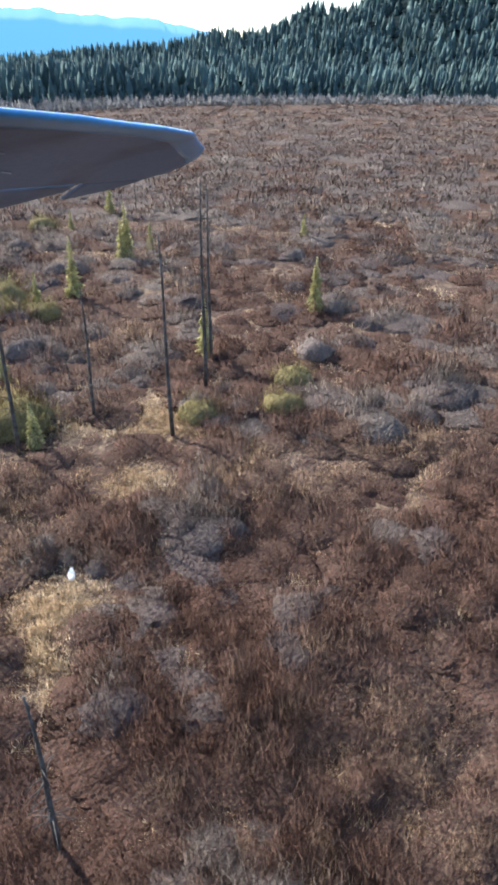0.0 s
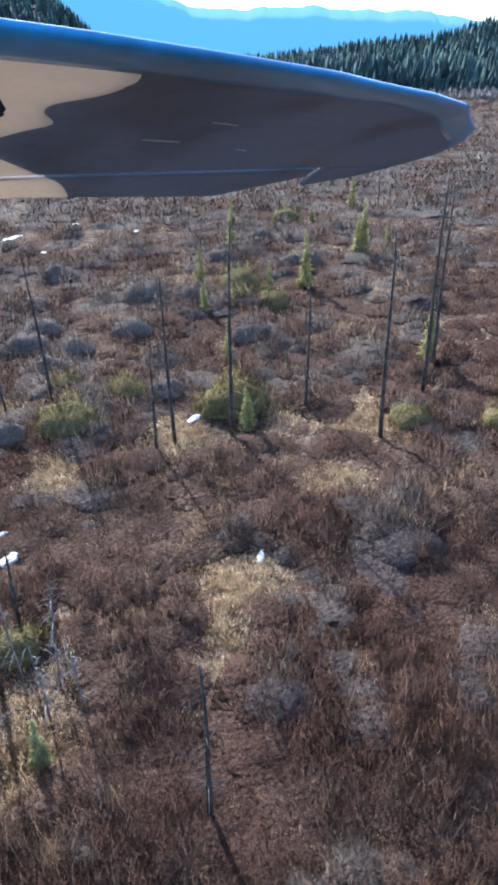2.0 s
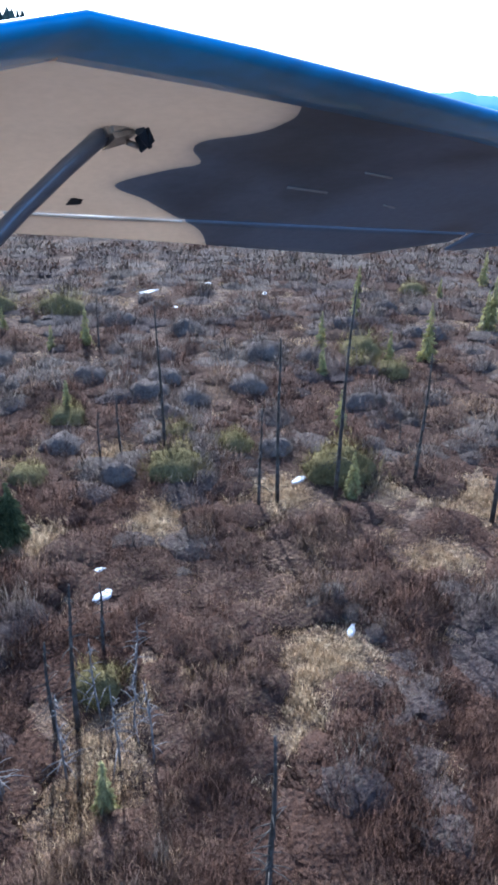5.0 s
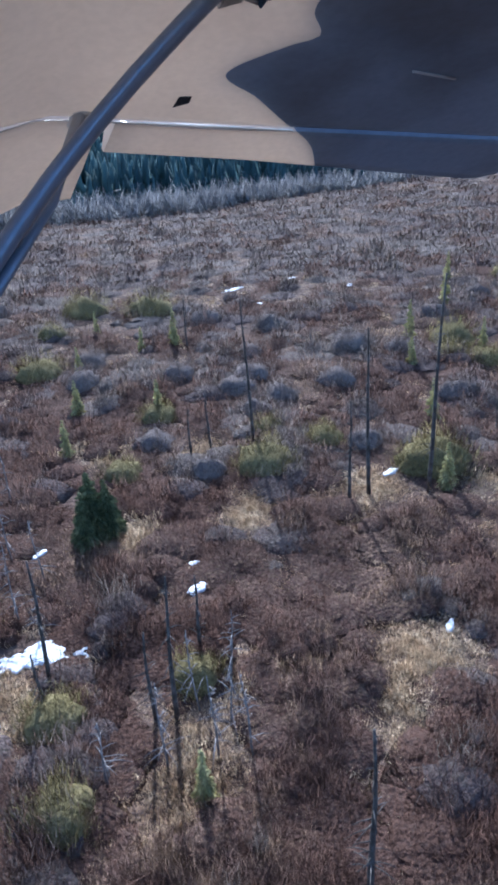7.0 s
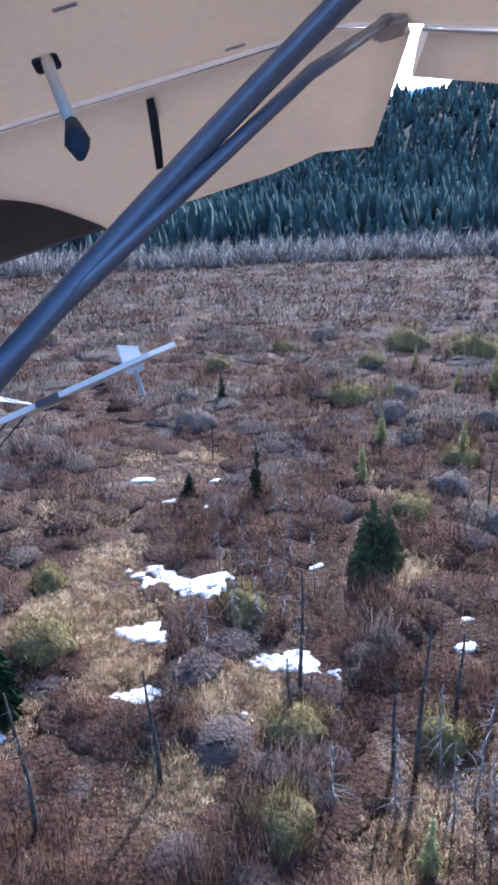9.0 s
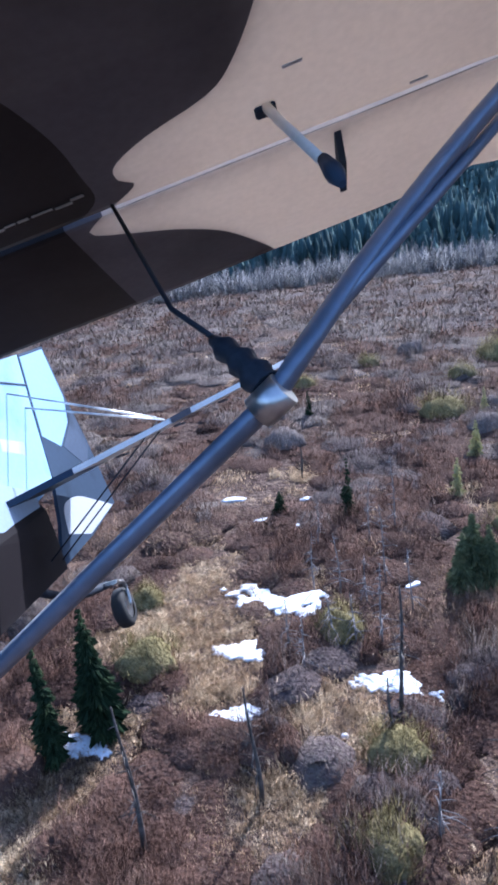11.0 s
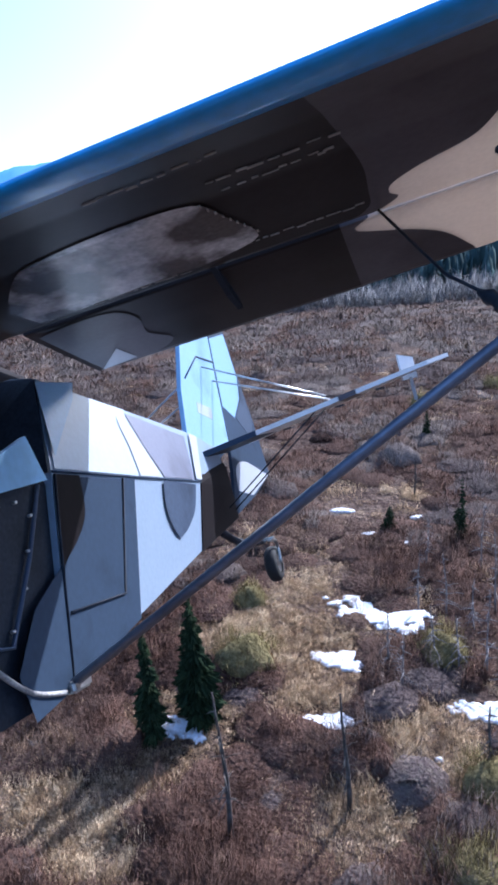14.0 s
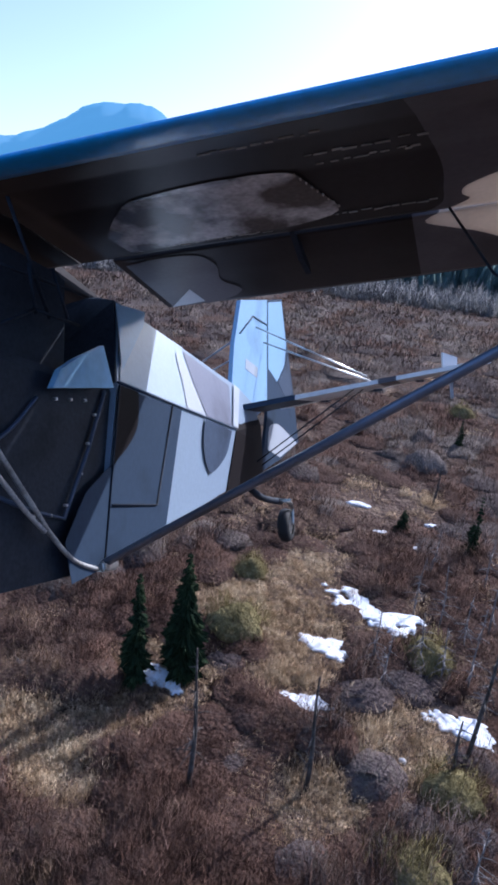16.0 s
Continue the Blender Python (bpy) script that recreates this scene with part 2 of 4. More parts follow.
def ripple(x, y):
    """Smooth marsh unevenness, about -1 to 1, over some metres."""
    return (np.sin(0.31 * x + 1.3 * np.sin(0.11 * y)) + np.sin(0.27 * y + 1.7 * np.sin(0.13 * x + 1)) + np.sin(0.63 * x - 0.51 * y + 2)) / 3


def ground_z(x, y):
    x, y = np.asarray(x, float), np.asarray(y, float)
    r, az = np.hypot(x, y), np.degrees(np.arctan2(-x, y))
    edge = np.interp(az, EDGE_AZ, EDGE_R)
    t = np.clip((r - edge - 70) / 1100, 0, 1)
    top = (edge + 1170) * np.tan(np.radians(np.interp(az, HILL_AZ, HILL_EL))) + 8
    wob = 1 + 0.10 * np.sin(az * 0.9 + 1) * np.sin(r * 0.004)
    return GROUND + 0.25 * ripple(x, y) * np.clip(1.5 - r / 300, 0, 1) + top * wob * t * t * (3 - 2 * t) * np.where(t > 0, 1, 0)


def ground_mesh():
    rad = np.concatenate([[0.01], np.geomspace(4, 4900, 150)])
    az = np.radians(np.arange(0, 360, 1.5))
    R, A = np.meshgrid(rad, az, indexing="ij")
    X, Y = -R * np.sin(A), R * np.cos(A)
    Z = ground_z(X, Y)
    v = np.stack([X, Y, Z], -1).reshape(-1, 3)
    k, faces = len(az), []
    for i in range(len(rad) - 1):
        for j in range(k):
            faces.append((i * k + j, i * k + (j + 1) % k, (i + 1) * k + (j + 1) % k, (i + 1) * k + j))
    me = bpy.data.meshes.new("ground")
    me.from_pydata(v.tolist(), [], faces)
    for p in me.polygons:
        p.use_smooth = True
    me.materials.append(ground_material())
    return tagged(new("ground", me), "brown spring marsh floor of dead grass and mud", "ground", kind="structure")


def ground_material():
    m = twig_material("marsh_floor", [(0.034, 0.022, 0.018), (0.070, 0.046, 0.037), (0.11, 0.077, 0.062), (0.20, 0.145, 0.10)], 0.11, 0.9, 0.0)
    n, l = m.node_tree.nodes, m.node_tree.links
    b = n["Principled BSDF"]
    tc, t = n.new("ShaderNodeTexCoord"), n.new("ShaderNodeTexNoise")
    t.inputs["Scale"].default_value, t.inputs["Detail"].default_value = 2.5, 6
    l.new(tc.outputs["Object"], t.inputs["Vector"])
    bp = n.new("ShaderNodeBump")
    bp.inputs["Strength"].default_value, bp.inputs["Distance"].default_value = 1.0, 0.5
    # forest floor: dark needles and moss under the trees on the slopes
    sep, rise, mix = n.new("ShaderNodeSeparateXYZ"), n.new("ShaderNodeMapRange"), n.new("ShaderNodeMix")
    l.new(tc.outputs["Object"], sep.inputs[0])
    l.new(sep.outputs["Z"], rise.inputs["Value"])
    rise.inputs["From Min"].default_value, rise.inputs["From Max"].default_value = GROUND + 0.3, GROUND + 1.2
    mix.data_type = "RGBA"
    l.new(rise.outputs[0], mix.inputs["Factor"])
    l.new(b.inputs["Base Color"].links[0].from_socket, mix.inputs["A"])
    mix.inputs["B"].default_value = (0.006, 0.015, 0.017, 1)
    l.new(mix.outputs["Result"], b.inputs["Base Color"])
    l.new(t.outputs["Fac"], bp.inputs["Height"])
    l.new(bp.outputs[0], b.inputs["Normal"])
    return m


ground_mesh()
rng = np.random.default_rng(7)


def scatter(count, r0, r1, a0=-108, a1=42):
    """Places over the marsh, evenly dense as seen from the middle."""
    r = np.exp(rng.uniform(np.log(r0), np.log(r1), count))
    a = np.radians(rng.uniform(a0, a1, count))
    return -r * np.sin(a), r * np.cos(a), r


def brush(x, y, radius, height, twigs, width, flat=0.15, reach=0.3, rise=0.3):
    """Round clumps of bare twigs: short fine stems that point out of a low dome. Gives triangles and their normals."""
    n = len(x)
    foot = np.stack([x, y, ground_z(x, y) - 0.05], -1)[:, None, :]
    a = rng.uniform(0, 2 * np.pi, (n, twigs))
    s = rng.uniform(flat, 1, (n, twigs)) ** 0.8
    c = np.sqrt(np.clip(1 - s * s, 0, 1))
    u = np.stack([c * np.cos(a), c * np.sin(a), s], -1)
    size = np.stack([radius, radius, height], -1)[:, None, :]
    k = rng.uniform(0.45, 1.0, (n, twigs, 1)) ** 0.6 * (1 + 0.22 * np.sin(3 * a + rng.uniform(0, 6.28, (n, 1))))[..., None]
    tip = foot + u * size * k + rng.normal(0, 0.12, u.shape) * np.minimum(size, 0.9)
    tip[..., 2] += rise * height[:, None] * rng.uniform(0, 1, (n, twigs)) ** 2
    up = 0.55 * u + np.array([0, 0, 0.75]) + rng.normal(0, 0.30, u.shape)
    up /= np.linalg.norm(up, axis=-1, keepdims=True) + 1e-6
    base = tip - up * (reach * height[:, None, None] * rng.uniform(0.45, 1.5, (n, twigs, 1)))
    side = np.cross(up, rng.normal(0, 1, u.shape))
    side /= np.linalg.norm(side, axis=-1, keepdims=True) + 1e-6
    w = side * (width[:, None, None] * rng.uniform(0.5, 1.4, (n, twigs, 1)))
    nor = u / size + rng.normal(0, 0.18, u.shape) / np.mean(size)
    nor /= np.linalg.norm(nor, axis=-1, keepdims=True) + 1e-6
    tri = np.stack([base - w, base + w, tip], 2).reshape(-1, 3, 3)
    return tri, np.repeat(nor.reshape(-1, 3), 3, 0)


def cores(name, x, y, radius, height, mat, label, profile=((1.05, 0.0), (0.74, 0.48), (0.38, 0.86)), seg=8, rough=(0.80, 1.14), category="brush", soft_top=None):
    """Lumpy solids of revolution on the ground, one island each: the inner mass of a bush, or a far tree."""
    n, rings = len(x), len(profile)
    a = np.arange(seg) * 2 * np.pi / seg
    foot = np.stack([x, y, ground_z(x, y) - 0.12], -1)
    lump = rng.uniform(*rough, (n, rings, seg))
    v = np.zeros((n, rings * seg + 1, 3))
    for k, (wide, high) in enumerate(profile):
        q = lump[:, k] * wide
        u = a[None, :] + 0.35 * k + rng.uniform(0, 0.4, (n, 1))
        v[:, k * seg:(k + 1) * seg, 0] = radius[:, None] * q * np.cos(u)
        v[:, k * seg:(k + 1) * seg, 1] = radius[:, None] * q * np.sin(u)
        v[:, k * seg:(k + 1) * seg, 2] = height[:, None] * (lump[:, k] * 0.5 + 0.5) * high
    v[:, -1, 2] = height
    nor = v / np.stack([radius, radius, height], -1)[:, None, :] ** 2
    nor /= np.linalg.norm(nor, axis=-1, keepdims=True) + 1e-9
    v += foot[:, None, :]
    f = []
    for k in range(rings - 1):
        for i in range(seg):
            j = (i + 1) % seg
            f += [(k * seg + i, k * seg + j, (k + 1) * seg + j), (k * seg + i, (k + 1) * seg + j, (k + 1) * seg + i)]
    f += [((rings - 1) * seg + i, (rings - 1) * seg + (i + 1) % seg, rings * seg) for i in range(seg)]
    f = (np.array(f)[None] + (np.arange(n) * (rings * seg + 1))[:, None, None]).reshape(-1)
    me = bpy.data.meshes.new(name)
    me.vertices.add(n * (rings * seg + 1))
    me.vertices.foreach_set("co", v.astype(np.float32).ravel())
    me.loops.add(len(f))
    me.loops.foreach_set("vertex_index", f.astype(np.int32))
    me.polygons.add(len(f) // 3)
    me.polygons.foreach_set("loop_start", np.arange(0, len(f), 3, dtype=np.int32))
    me.polygons.foreach_set("use_smooth", np.ones(len(f) // 3, dtype=bool))
    me.update(calc_edges=True)
    me.materials.append(mat)
    if soft_top is not None:      # far thickets: normals bent upwards to even out their shade, as haze would
        nor = nor * (1 - soft_top[:, None, None]) + np.array([0, 0, 1.0]) * soft_top[:, None, None]
        nor /= np.linalg.norm(nor, axis=-1, keepdims=True) + 1e-9
        me.attributes.new("custom_normal", "FLOAT_VECTOR", "POINT").data.foreach_set("vector", nor.astype(np.float32).ravel())
    return tagged(new(name, me), label, category, kind="stuff")


def conifer(x, y, z, height, radius, blades, droop=0.25, low=0.08):
    """Crowns of conifers: blades that hang outwards, wide below and narrow above."""
    n = len(x)
    foot = np.stack([x, y, z], -1)[:, None, :]
    h = 1 - np.sqrt(rng.uniform(0, 1, (n, blades))) * (1 - low)
    h = np.clip(h, low, 0.99)
    a = rng.uniform(0, 2 * np.pi, (n, blades))
    out = np.stack([np.cos(a), np.sin(a), np.zeros_like(a)], -1)
    side = np.stack([-np.sin(a), np.cos(a), rng.normal(0, 0.25, a.shape)], -1)
    reach = (radius[:, None] * (1.03 - h) ** 0.85 * rng.uniform(0.55, 1.2, (n, blades)))[..., None]
    up = np.array([0, 0, 1.0])
    H = height[:, None, None]
    root = foot + up * H * h[..., None] + up * reach * 0.25
    tip = foot + out * reach + up * H * h[..., None] - up * reach * droop * rng.uniform(0.3, 1.8, (n, blades, 1))
    mid = (root + tip) / 2 - up * reach * rng.uniform(0.15, 0.45, (n, blades, 1))
    w = side * reach * 0.30
    return np.concatenate([np.stack([root, mid - w, tip], 2), np.stack([root, tip, mid + w], 2)], 1).reshape(-1, 3, 3)


def edge_of(x, y):
    return np.interp(np.degrees(np.arctan2(-x, y)), EDGE_AZ, EDGE_R)


SNOW_AT = ((1.2, 32.3, 3.9, 1.5, -0.45), (-0.5, 27.6, 2.1, 1.0, -0.3), (-7.8, 22.3, 1.6, 0.7, -0.5), (-1.2, 23.0, 1.5, 0.6, 0.1), (-2.0, 47.6, 1.1, 0.5, 0.1), (0.3, 43.5, 0.8, 0.4, 0.0), (3.2, 41.7, 1.0, 0.4, 0.2), (-5.7, 19.9, 0.6, 0.25, 0.0),
           (6.2, 24.0, 2.2, 0.95, -0.4), (4.0, 46.4, 0.8, 0.35, 0.0), (14.5, 24.3, 1.1, 0.45, 0.2), (15.0, 26.2, 0.5, 0.25, 0.0), (8.7, 32.5, 0.6, 0.25, 0.5), (3.3, 21.2, 0.22, 0.15, 0.0),
           (30.8, 27.0, 0.8, 0.4, 0.3), (26.7, 23.0, 0.3, 0.2, 0.0), (71.2, 88.9, 1.5, 0.9, 0.0), (58.6, 88.9, 2.4, 0.8, 0.2), (22.1, 34.9, 0.7, 0.3, 0.2), (55.6, 77.2, 0.9, 0.45, 0.7), (72.7, 76.8, 1.4, 0.5, 0.7), (21.5, 14.3, 0.7, 0.25, 0.5))
# flattened dry grass: centre and radius
MEADOWS = ((-5.0, 30.7, 3.6), (-2.3, 28.7, 2.8), (-7.3, 29.4, 2.6), (-7.5, 22.5, 2.8), (-9.6, 15.8, 2.0), (-3.7, 36.0, 2.4), (-12.3, 17.5, 2.0), (-8.4, 19.1, 1.9), (-2.0, 24.5, 2.2), (3.0, 22.3, 2.2), (4.6, 20.0, 1.8), (0.6, 18.0, 2.4), (12.9, 30.8, 2.4), (4.0, 51.8, 1.8),
           (37.7, 17.4, 2.9), (29.9, 15.0, 2.2), (19.8, 14.1, 2.4), (28.1, 26.7, 2.4), (20.2, 28.3, 2.3), (16.6, 12.4, 1.7), (8.0, 14.6, 2.0), (23.0, 38.6, 2.0))


def marsh():
    x, y, r = scatter(18000, 9, 900)
    keep = r < edge_of(x, y)
    for sx0, sy0, srx, sry, sa in SNOW_AT:
        u, v = (x - sx0) * np.cos(sa) + (y - sy0) * np.sin(sa), -(x - sx0) * np.sin(sa) + (y - sy0) * np.cos(sa)
        keep &= (u / (srx + 0.7)) ** 2 + (v / (sry + 0.8)) ** 2 > rng.uniform(0.2, 1.1, len(x))
    x, y, r = x[keep], y[keep], r[keep]
    p = ripple(x, y) + 0.5 * ripple(2.3 * x + 40, 2.3 * y) + rng.normal(0, 0.38, len(x))
    far = np.clip((r - 25) / 110, 0, 1)
    near = np.zeros(len(x))
    for cx, cy, cr in MEADOWS + ((10, 16, 2.0), (5, 24, 2.0), (0.5, 50, 4.0), (15, 45, 2.0)):
        near = np.maximum(near, 1.6 * np.exp(-((x - cx) ** 2 + (y - cy) ** 2) / (cr * cr)))
    tuft = ripple(3.7 * x + 5, 3.3 * y) + rng.normal(0, 0.25, len(x))      # dead grass shows in the dips between the bushes
    straw = ((p - near < -0.66) & (r < 120)) | ((tuft < -0.48) & (r < 48)) | (near > 0.55)
    grey = ((p + 1.1 * far) > 0.90) & ~straw
    red = ~grey & ~straw
    lift = 0.9 + (0.85 - 0.45 * far) * ripple(1.7 * x, 1.7 * y + 30)
    size = np.clip(0.78 + 0.0135 * r, 0.8, 5.0)
    for name, sel, mat, k, hh, tw, lab in (
            ("red_brown_brush", red, RED_TWIGS, 1.15, 1.15, 110, "low red-brown leafless marsh brush"),
            ("grey_brush", grey, GREY_TWIGS, 1.3, 1.55, 120, "grey leafless willow thicket on the marsh"),
            ("dry_grass", straw, STRAW, 0.8, 0.40, 80, "flattened straw-coloured dead grass tufts")):
        tris, nors, solid = [], [], []
        for a, z, many, fine in ((0, 42, 2.0, 0.55), (42, 110, 1.15, 0.68), (110, 999, 0.5, 1.3)):
            s = sel & (r >= a) & (r < z)
            m = int(s.sum())
            rad = size[s] * k * rng.uniform(0.5, 1.45, m)
            hgt = np.minimum(hh * np.maximum(lift[s], 0.3) * rng.uniform(0.55, 1.45, m) * (1 + 0.45 * far[s]), 3.6)
            if name != "dry_grass":
                solid.append(np.stack([x[s], y[s], rad * 1.05, hgt * (0.42 - 0.14 * far[s]), np.clip((r[s] - 45) / 110, 0.0, 0.88)], -1))
            t, q = brush(x[s], y[s], rad, hgt, int(tw * many), fine * (0.0075 + 0.00042 * r[s]), 0.05, 0.42 if name != "dry_grass" else 0.6)
            tris.append(t)
            nors.append(q)
        if solid:
            cx, cy, cr, ch, flat = np.concatenate(solid).T
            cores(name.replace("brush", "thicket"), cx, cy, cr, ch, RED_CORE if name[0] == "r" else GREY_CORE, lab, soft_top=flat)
        if name == "dry_grass":
            for cx, cy, cr in MEADOWS:
                m = int(55 * cr * cr)
                gx, gy = cx + rng.normal(0, 0.55 * cr, m), cy + rng.normal(0, 0.55 * cr, m)
                t, q = brush(gx, gy, rng.uniform(0.25, 0.6, m), rng.uniform(0.12, 0.34, m), 40, np.full(m, 0.015), 0.1, 0.8)
                tris.append(t)
                nors.append(q)
        tagged(soup(name, np.concatenate(tris), mat, normals=np.concatenate(nors)), lab, "brush" if name != "dry_grass" else "grass", kind="stuff")


marsh()


def far_forest():
    n = 15500
    a = rng.uniform(-112, 42, n)
    edge = np.interp(a, EDGE_AZ, EDGE_R)
    r = edge + 1190 * rng.uniform(0, 1, n) ** 1.3
    x, y = -r * np.sin(np.radians(a)), r * np.cos(np.radians(a))
    h = rng.uniform(13, 27, n) * np.where(r < edge * 1.06, 0.7, 1.0) * np.clip(edge / 420, 1, 1.6)
    cores("conifer_forest", x, y, h * rng.uniform(0.14, 0.23, n), h, HAZY_NEEDLES, "dense blue-green conifer forest covering the hillside, haze put into its colour",
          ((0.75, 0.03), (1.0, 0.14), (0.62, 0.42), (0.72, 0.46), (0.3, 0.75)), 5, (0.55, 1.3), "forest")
    n = 4200
    a = rng.uniform(-112, 42, n)
    r = np.interp(a, EDGE_AZ, EDGE_R) * rng.uniform(0.86, 1.02, n)
    x, y = -r * np.sin(np.radians(a)), r * np.cos(np.radians(a))
    tri, nor = brush(x, y, rng.uniform(1.2, 2.6, n), rng.uniform(4, 10, n), 60, 0.00038 * r, 0.1, 0.6)
    tagged(soup("edge_thicket", tri, EDGE_TWIGS, normals=nor),
           "pale leafless birch thicket along the forest edge", "thicket", kind="stuff")


far_forest()


def far_mountains(name, a0, a1, az, el, dist, label):
    """A distant ridge with a real back slope."""
    A = np.arange(a0, a1 + 0.01, 0.4)
    e = np.interp(A, az, el) + 0.13 * np.sin(A * 1.3) * np.sin(A * 0.43 + 1) + 0.05 * np.sin(A * 3.1 + 2) + 0.03 * np.sin(A * 7.3)
    v, f = [], []
    for i, (q, t) in enumerate(zip(A, e)):
        for d, k in ((dist, 0.0), (dist + 110, 0.45), (dist + 230, 0.8), (dist + 330, 1.0), (dist + 450, 0.0)):
            d2 = d
            v.append((-d2 * math.sin(radians(q)), d2 * math.cos(radians(q)), GROUND - 5 + k * ((dist + 330) * math.tan(radians(max(t, 0.2))) + 20)))
        if i:
            for k in range(4):
                f.append(((i - 1) * 5 + k, i * 5 + k, i * 5 + k + 1, (i - 1) * 5 + k + 1))
    me = bpy.data.meshes.new(name)
    me.from_pydata(v, [], f)
    for p in me.polygons:
        p.use_smooth = True
    m = bpy.data.materials.new("ridge_in_haze_glow")
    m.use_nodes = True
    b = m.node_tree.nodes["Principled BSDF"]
    # aerial haze is put in as a blue base colour and a glow
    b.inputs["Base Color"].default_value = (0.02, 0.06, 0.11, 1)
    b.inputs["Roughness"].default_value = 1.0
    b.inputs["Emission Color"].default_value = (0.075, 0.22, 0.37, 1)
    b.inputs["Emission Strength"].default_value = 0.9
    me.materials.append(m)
    return tagged(new(name, me), label, "mountains", kind="structure")


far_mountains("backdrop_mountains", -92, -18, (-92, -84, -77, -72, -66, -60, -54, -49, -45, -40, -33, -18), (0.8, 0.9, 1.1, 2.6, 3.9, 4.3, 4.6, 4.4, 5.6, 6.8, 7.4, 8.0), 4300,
              "mountain range on the horizon, blue haze painted as a glow")
far_mountains("backdrop_ridge", 14, 46, (14, 20, 25, 29, 34, 46), (1.0, 4.5, 8.5, 8.2, 5.5, 2.0), 4300, "mountain ridge on the horizon, blue haze painted as a glow")


# ---- aircraft ----
plane = new("light_aircraft")
plane.matrix_world = Matrix.Rotation(radians(-13.80), 4, "Y") @ Matrix.Rotation(radians(-20.43), 4, "X")
tagged(plane, "small high-wing aircraft in grey, tan and blue camouflage, flying", "aircraft")
DROOP = 0.348
UNDER_Y = (0.0, 0.06, 0.15, 0.30, 0.50, 0.90, 1.10, 1.44, 2.0)
UNDER_Z = (-0.146, -0.148, -0.132, -0.096, -0.077, -0.085, -0.102, -0.124, -0.15)


def under_z(x, y):
    """Height of the wing's lower skin."""
    x = abs(x)
    return float(np.interp(y, UNDER_Y, UNDER_Z)) - DROOP * max(0.0, x - 2.2)


NOSE_X = (0, 2.4, 2.65, 2.93, 3.1, 3.38, 3.7, 4.0, 4.2, 4.3)
NOSE_Y = (0.055, 0.062, 0.0755, 0.095, 0.125, 0.165, 0.25, 0.40, 0.49, 0.58)


def leading_edge(sign):
    """The rounded blue nose of the wing, swept back to a raked tip."""
    bm = bmesh.new()
    rings = []
    for x in sorted(set(list(np.linspace(0.004, 4.3, 80)) + [1.5, 1.8, 1.97, 2.03, 2.2])):
        n, ring = float(np.interp(x, NOSE_X, NOSE_Y)), []
        for d, k in ((0.112, -0.0028), (0.085, -0.003), (0.058, -0.0028), (0.030, -0.001), (0.015, 0.002), (0.004, 0.006), (0, 0.012), (0.005, 0.018), (0.016, 0.022), (0.030, 0.024), (0.047, 0.025)):
            ring.append(bm.verts.new((sign * x, n + d, under_z(x, n + d) + k)))
        rings.append(ring)
    for a, c in zip(rings, rings[1:]):
        for k in range(len(a)):
            bm.faces.new((a[k], a[(k + 1) % len(a)], c[(k + 1) % len(a)], c[k])).smooth = True
    bm.faces.new(rings[0])
    bm.faces.new(rings[-1])
    return bm


def sheet(name, ys, edges, counts, mats, thick, sign, parent, label="", rear=None):
    """A doped fabric panel in painted fields; edges(y) gives the fields' borders along the span, thick(y) the depth of the rib bay,
    rear(x) the trailing edge where it is not straight."""
    bm = bmesh.new()
    low, top, own = [], [], []
    for y in ys:
        e, xs = edges(y), []
        for k, c in enumerate(counts):
            xs += [e[k] + (e[k + 1] - e[k]) * t / c for t in range(c)]
        xs.append(e[-1])
        v = (y - ys[0]) / (ys[-1] - ys[0])
        yy = [ys[0] + v * ((rear(x) if rear else ys[-1]) - ys[0]) for x in xs]
        low.append([bm.verts.new((sign * x, q, under_z(x, q))) for x, q in zip(xs, yy)])
        top.append([bm.verts.new((sign * x, q, under_z(x, q) + thick(y))) for x, q in zip(xs, yy)])
    for k, c in enumerate(counts):
        own += [k] * c
    for i in range(len(ys) - 1):
        for g in (low, top):
            for k in range(len(own)):
                f = bm.faces.new((g[i][k], g[i][k + 1], g[i + 1][k + 1], g[i + 1][k]))
                f.material_index, f.smooth = own[k], True
        for k in (0, -1):
            bm.faces.new((low[i][k], low[i + 1][k], top[i + 1][k], top[i][k])).material_index = own[k]
    for i in (0, -1):
        for k in range(len(own)):
            bm.faces.new((low[i][k], low[i][k + 1], top[i][k + 1], top[i][k])).material_index = own[k]
    return part(name, bm, mats, parent, label)


def curve2(pts, steps=6):
    return [(p.x, p.y) for p in smooth_line([(a, b, 0) for a, b in pts], steps)]


def border(pts):
    """A colour border as a function of the chord position."""
    c = curve2(pts, 8)
    return lambda y: float(np.interp(y, [q[1] for q in c], [q[0] for q in c]))


OUTER = border([(2.46, 0.09), (2.515, 0.14), (2.59, 0.24), (2.615, 0.31), (2.60, 0.365), (2.548, 0.43), (2.558, 0.485), (2.605, 0.545), (2.56, 0.59), (2.493, 0.69), (2.59, 0.765), (2.70, 0.86), (2.82, 0.96), (2.90, 1.07)])
INNER = border([(1.80, 0.09), (1.78, 0.30), (1.73, 0.48), (1.67, 0.605), (1.615, 0.66), (1.50, 0.70), (1.42, 0.75), (1.41, 0.80), (1.43, 0.84), (1.33, 0.91), (1.29, 0.96), (1.377, 1.025), (1.47, 1.09), (1.56, 1.19), (1.64, 1.36), (1.66, 1.42)])
# edge of the flare veil, painted as a change from BROWN to DUSK
VEIL_EDGE = border([(1.27, 0.09), (1.325, 0.40), (1.36, 0.60), (1.36, 0.74), (1.35, 0.84), (1.27, 0.91), (1.23, 0.96), (1.30, 1.02)])
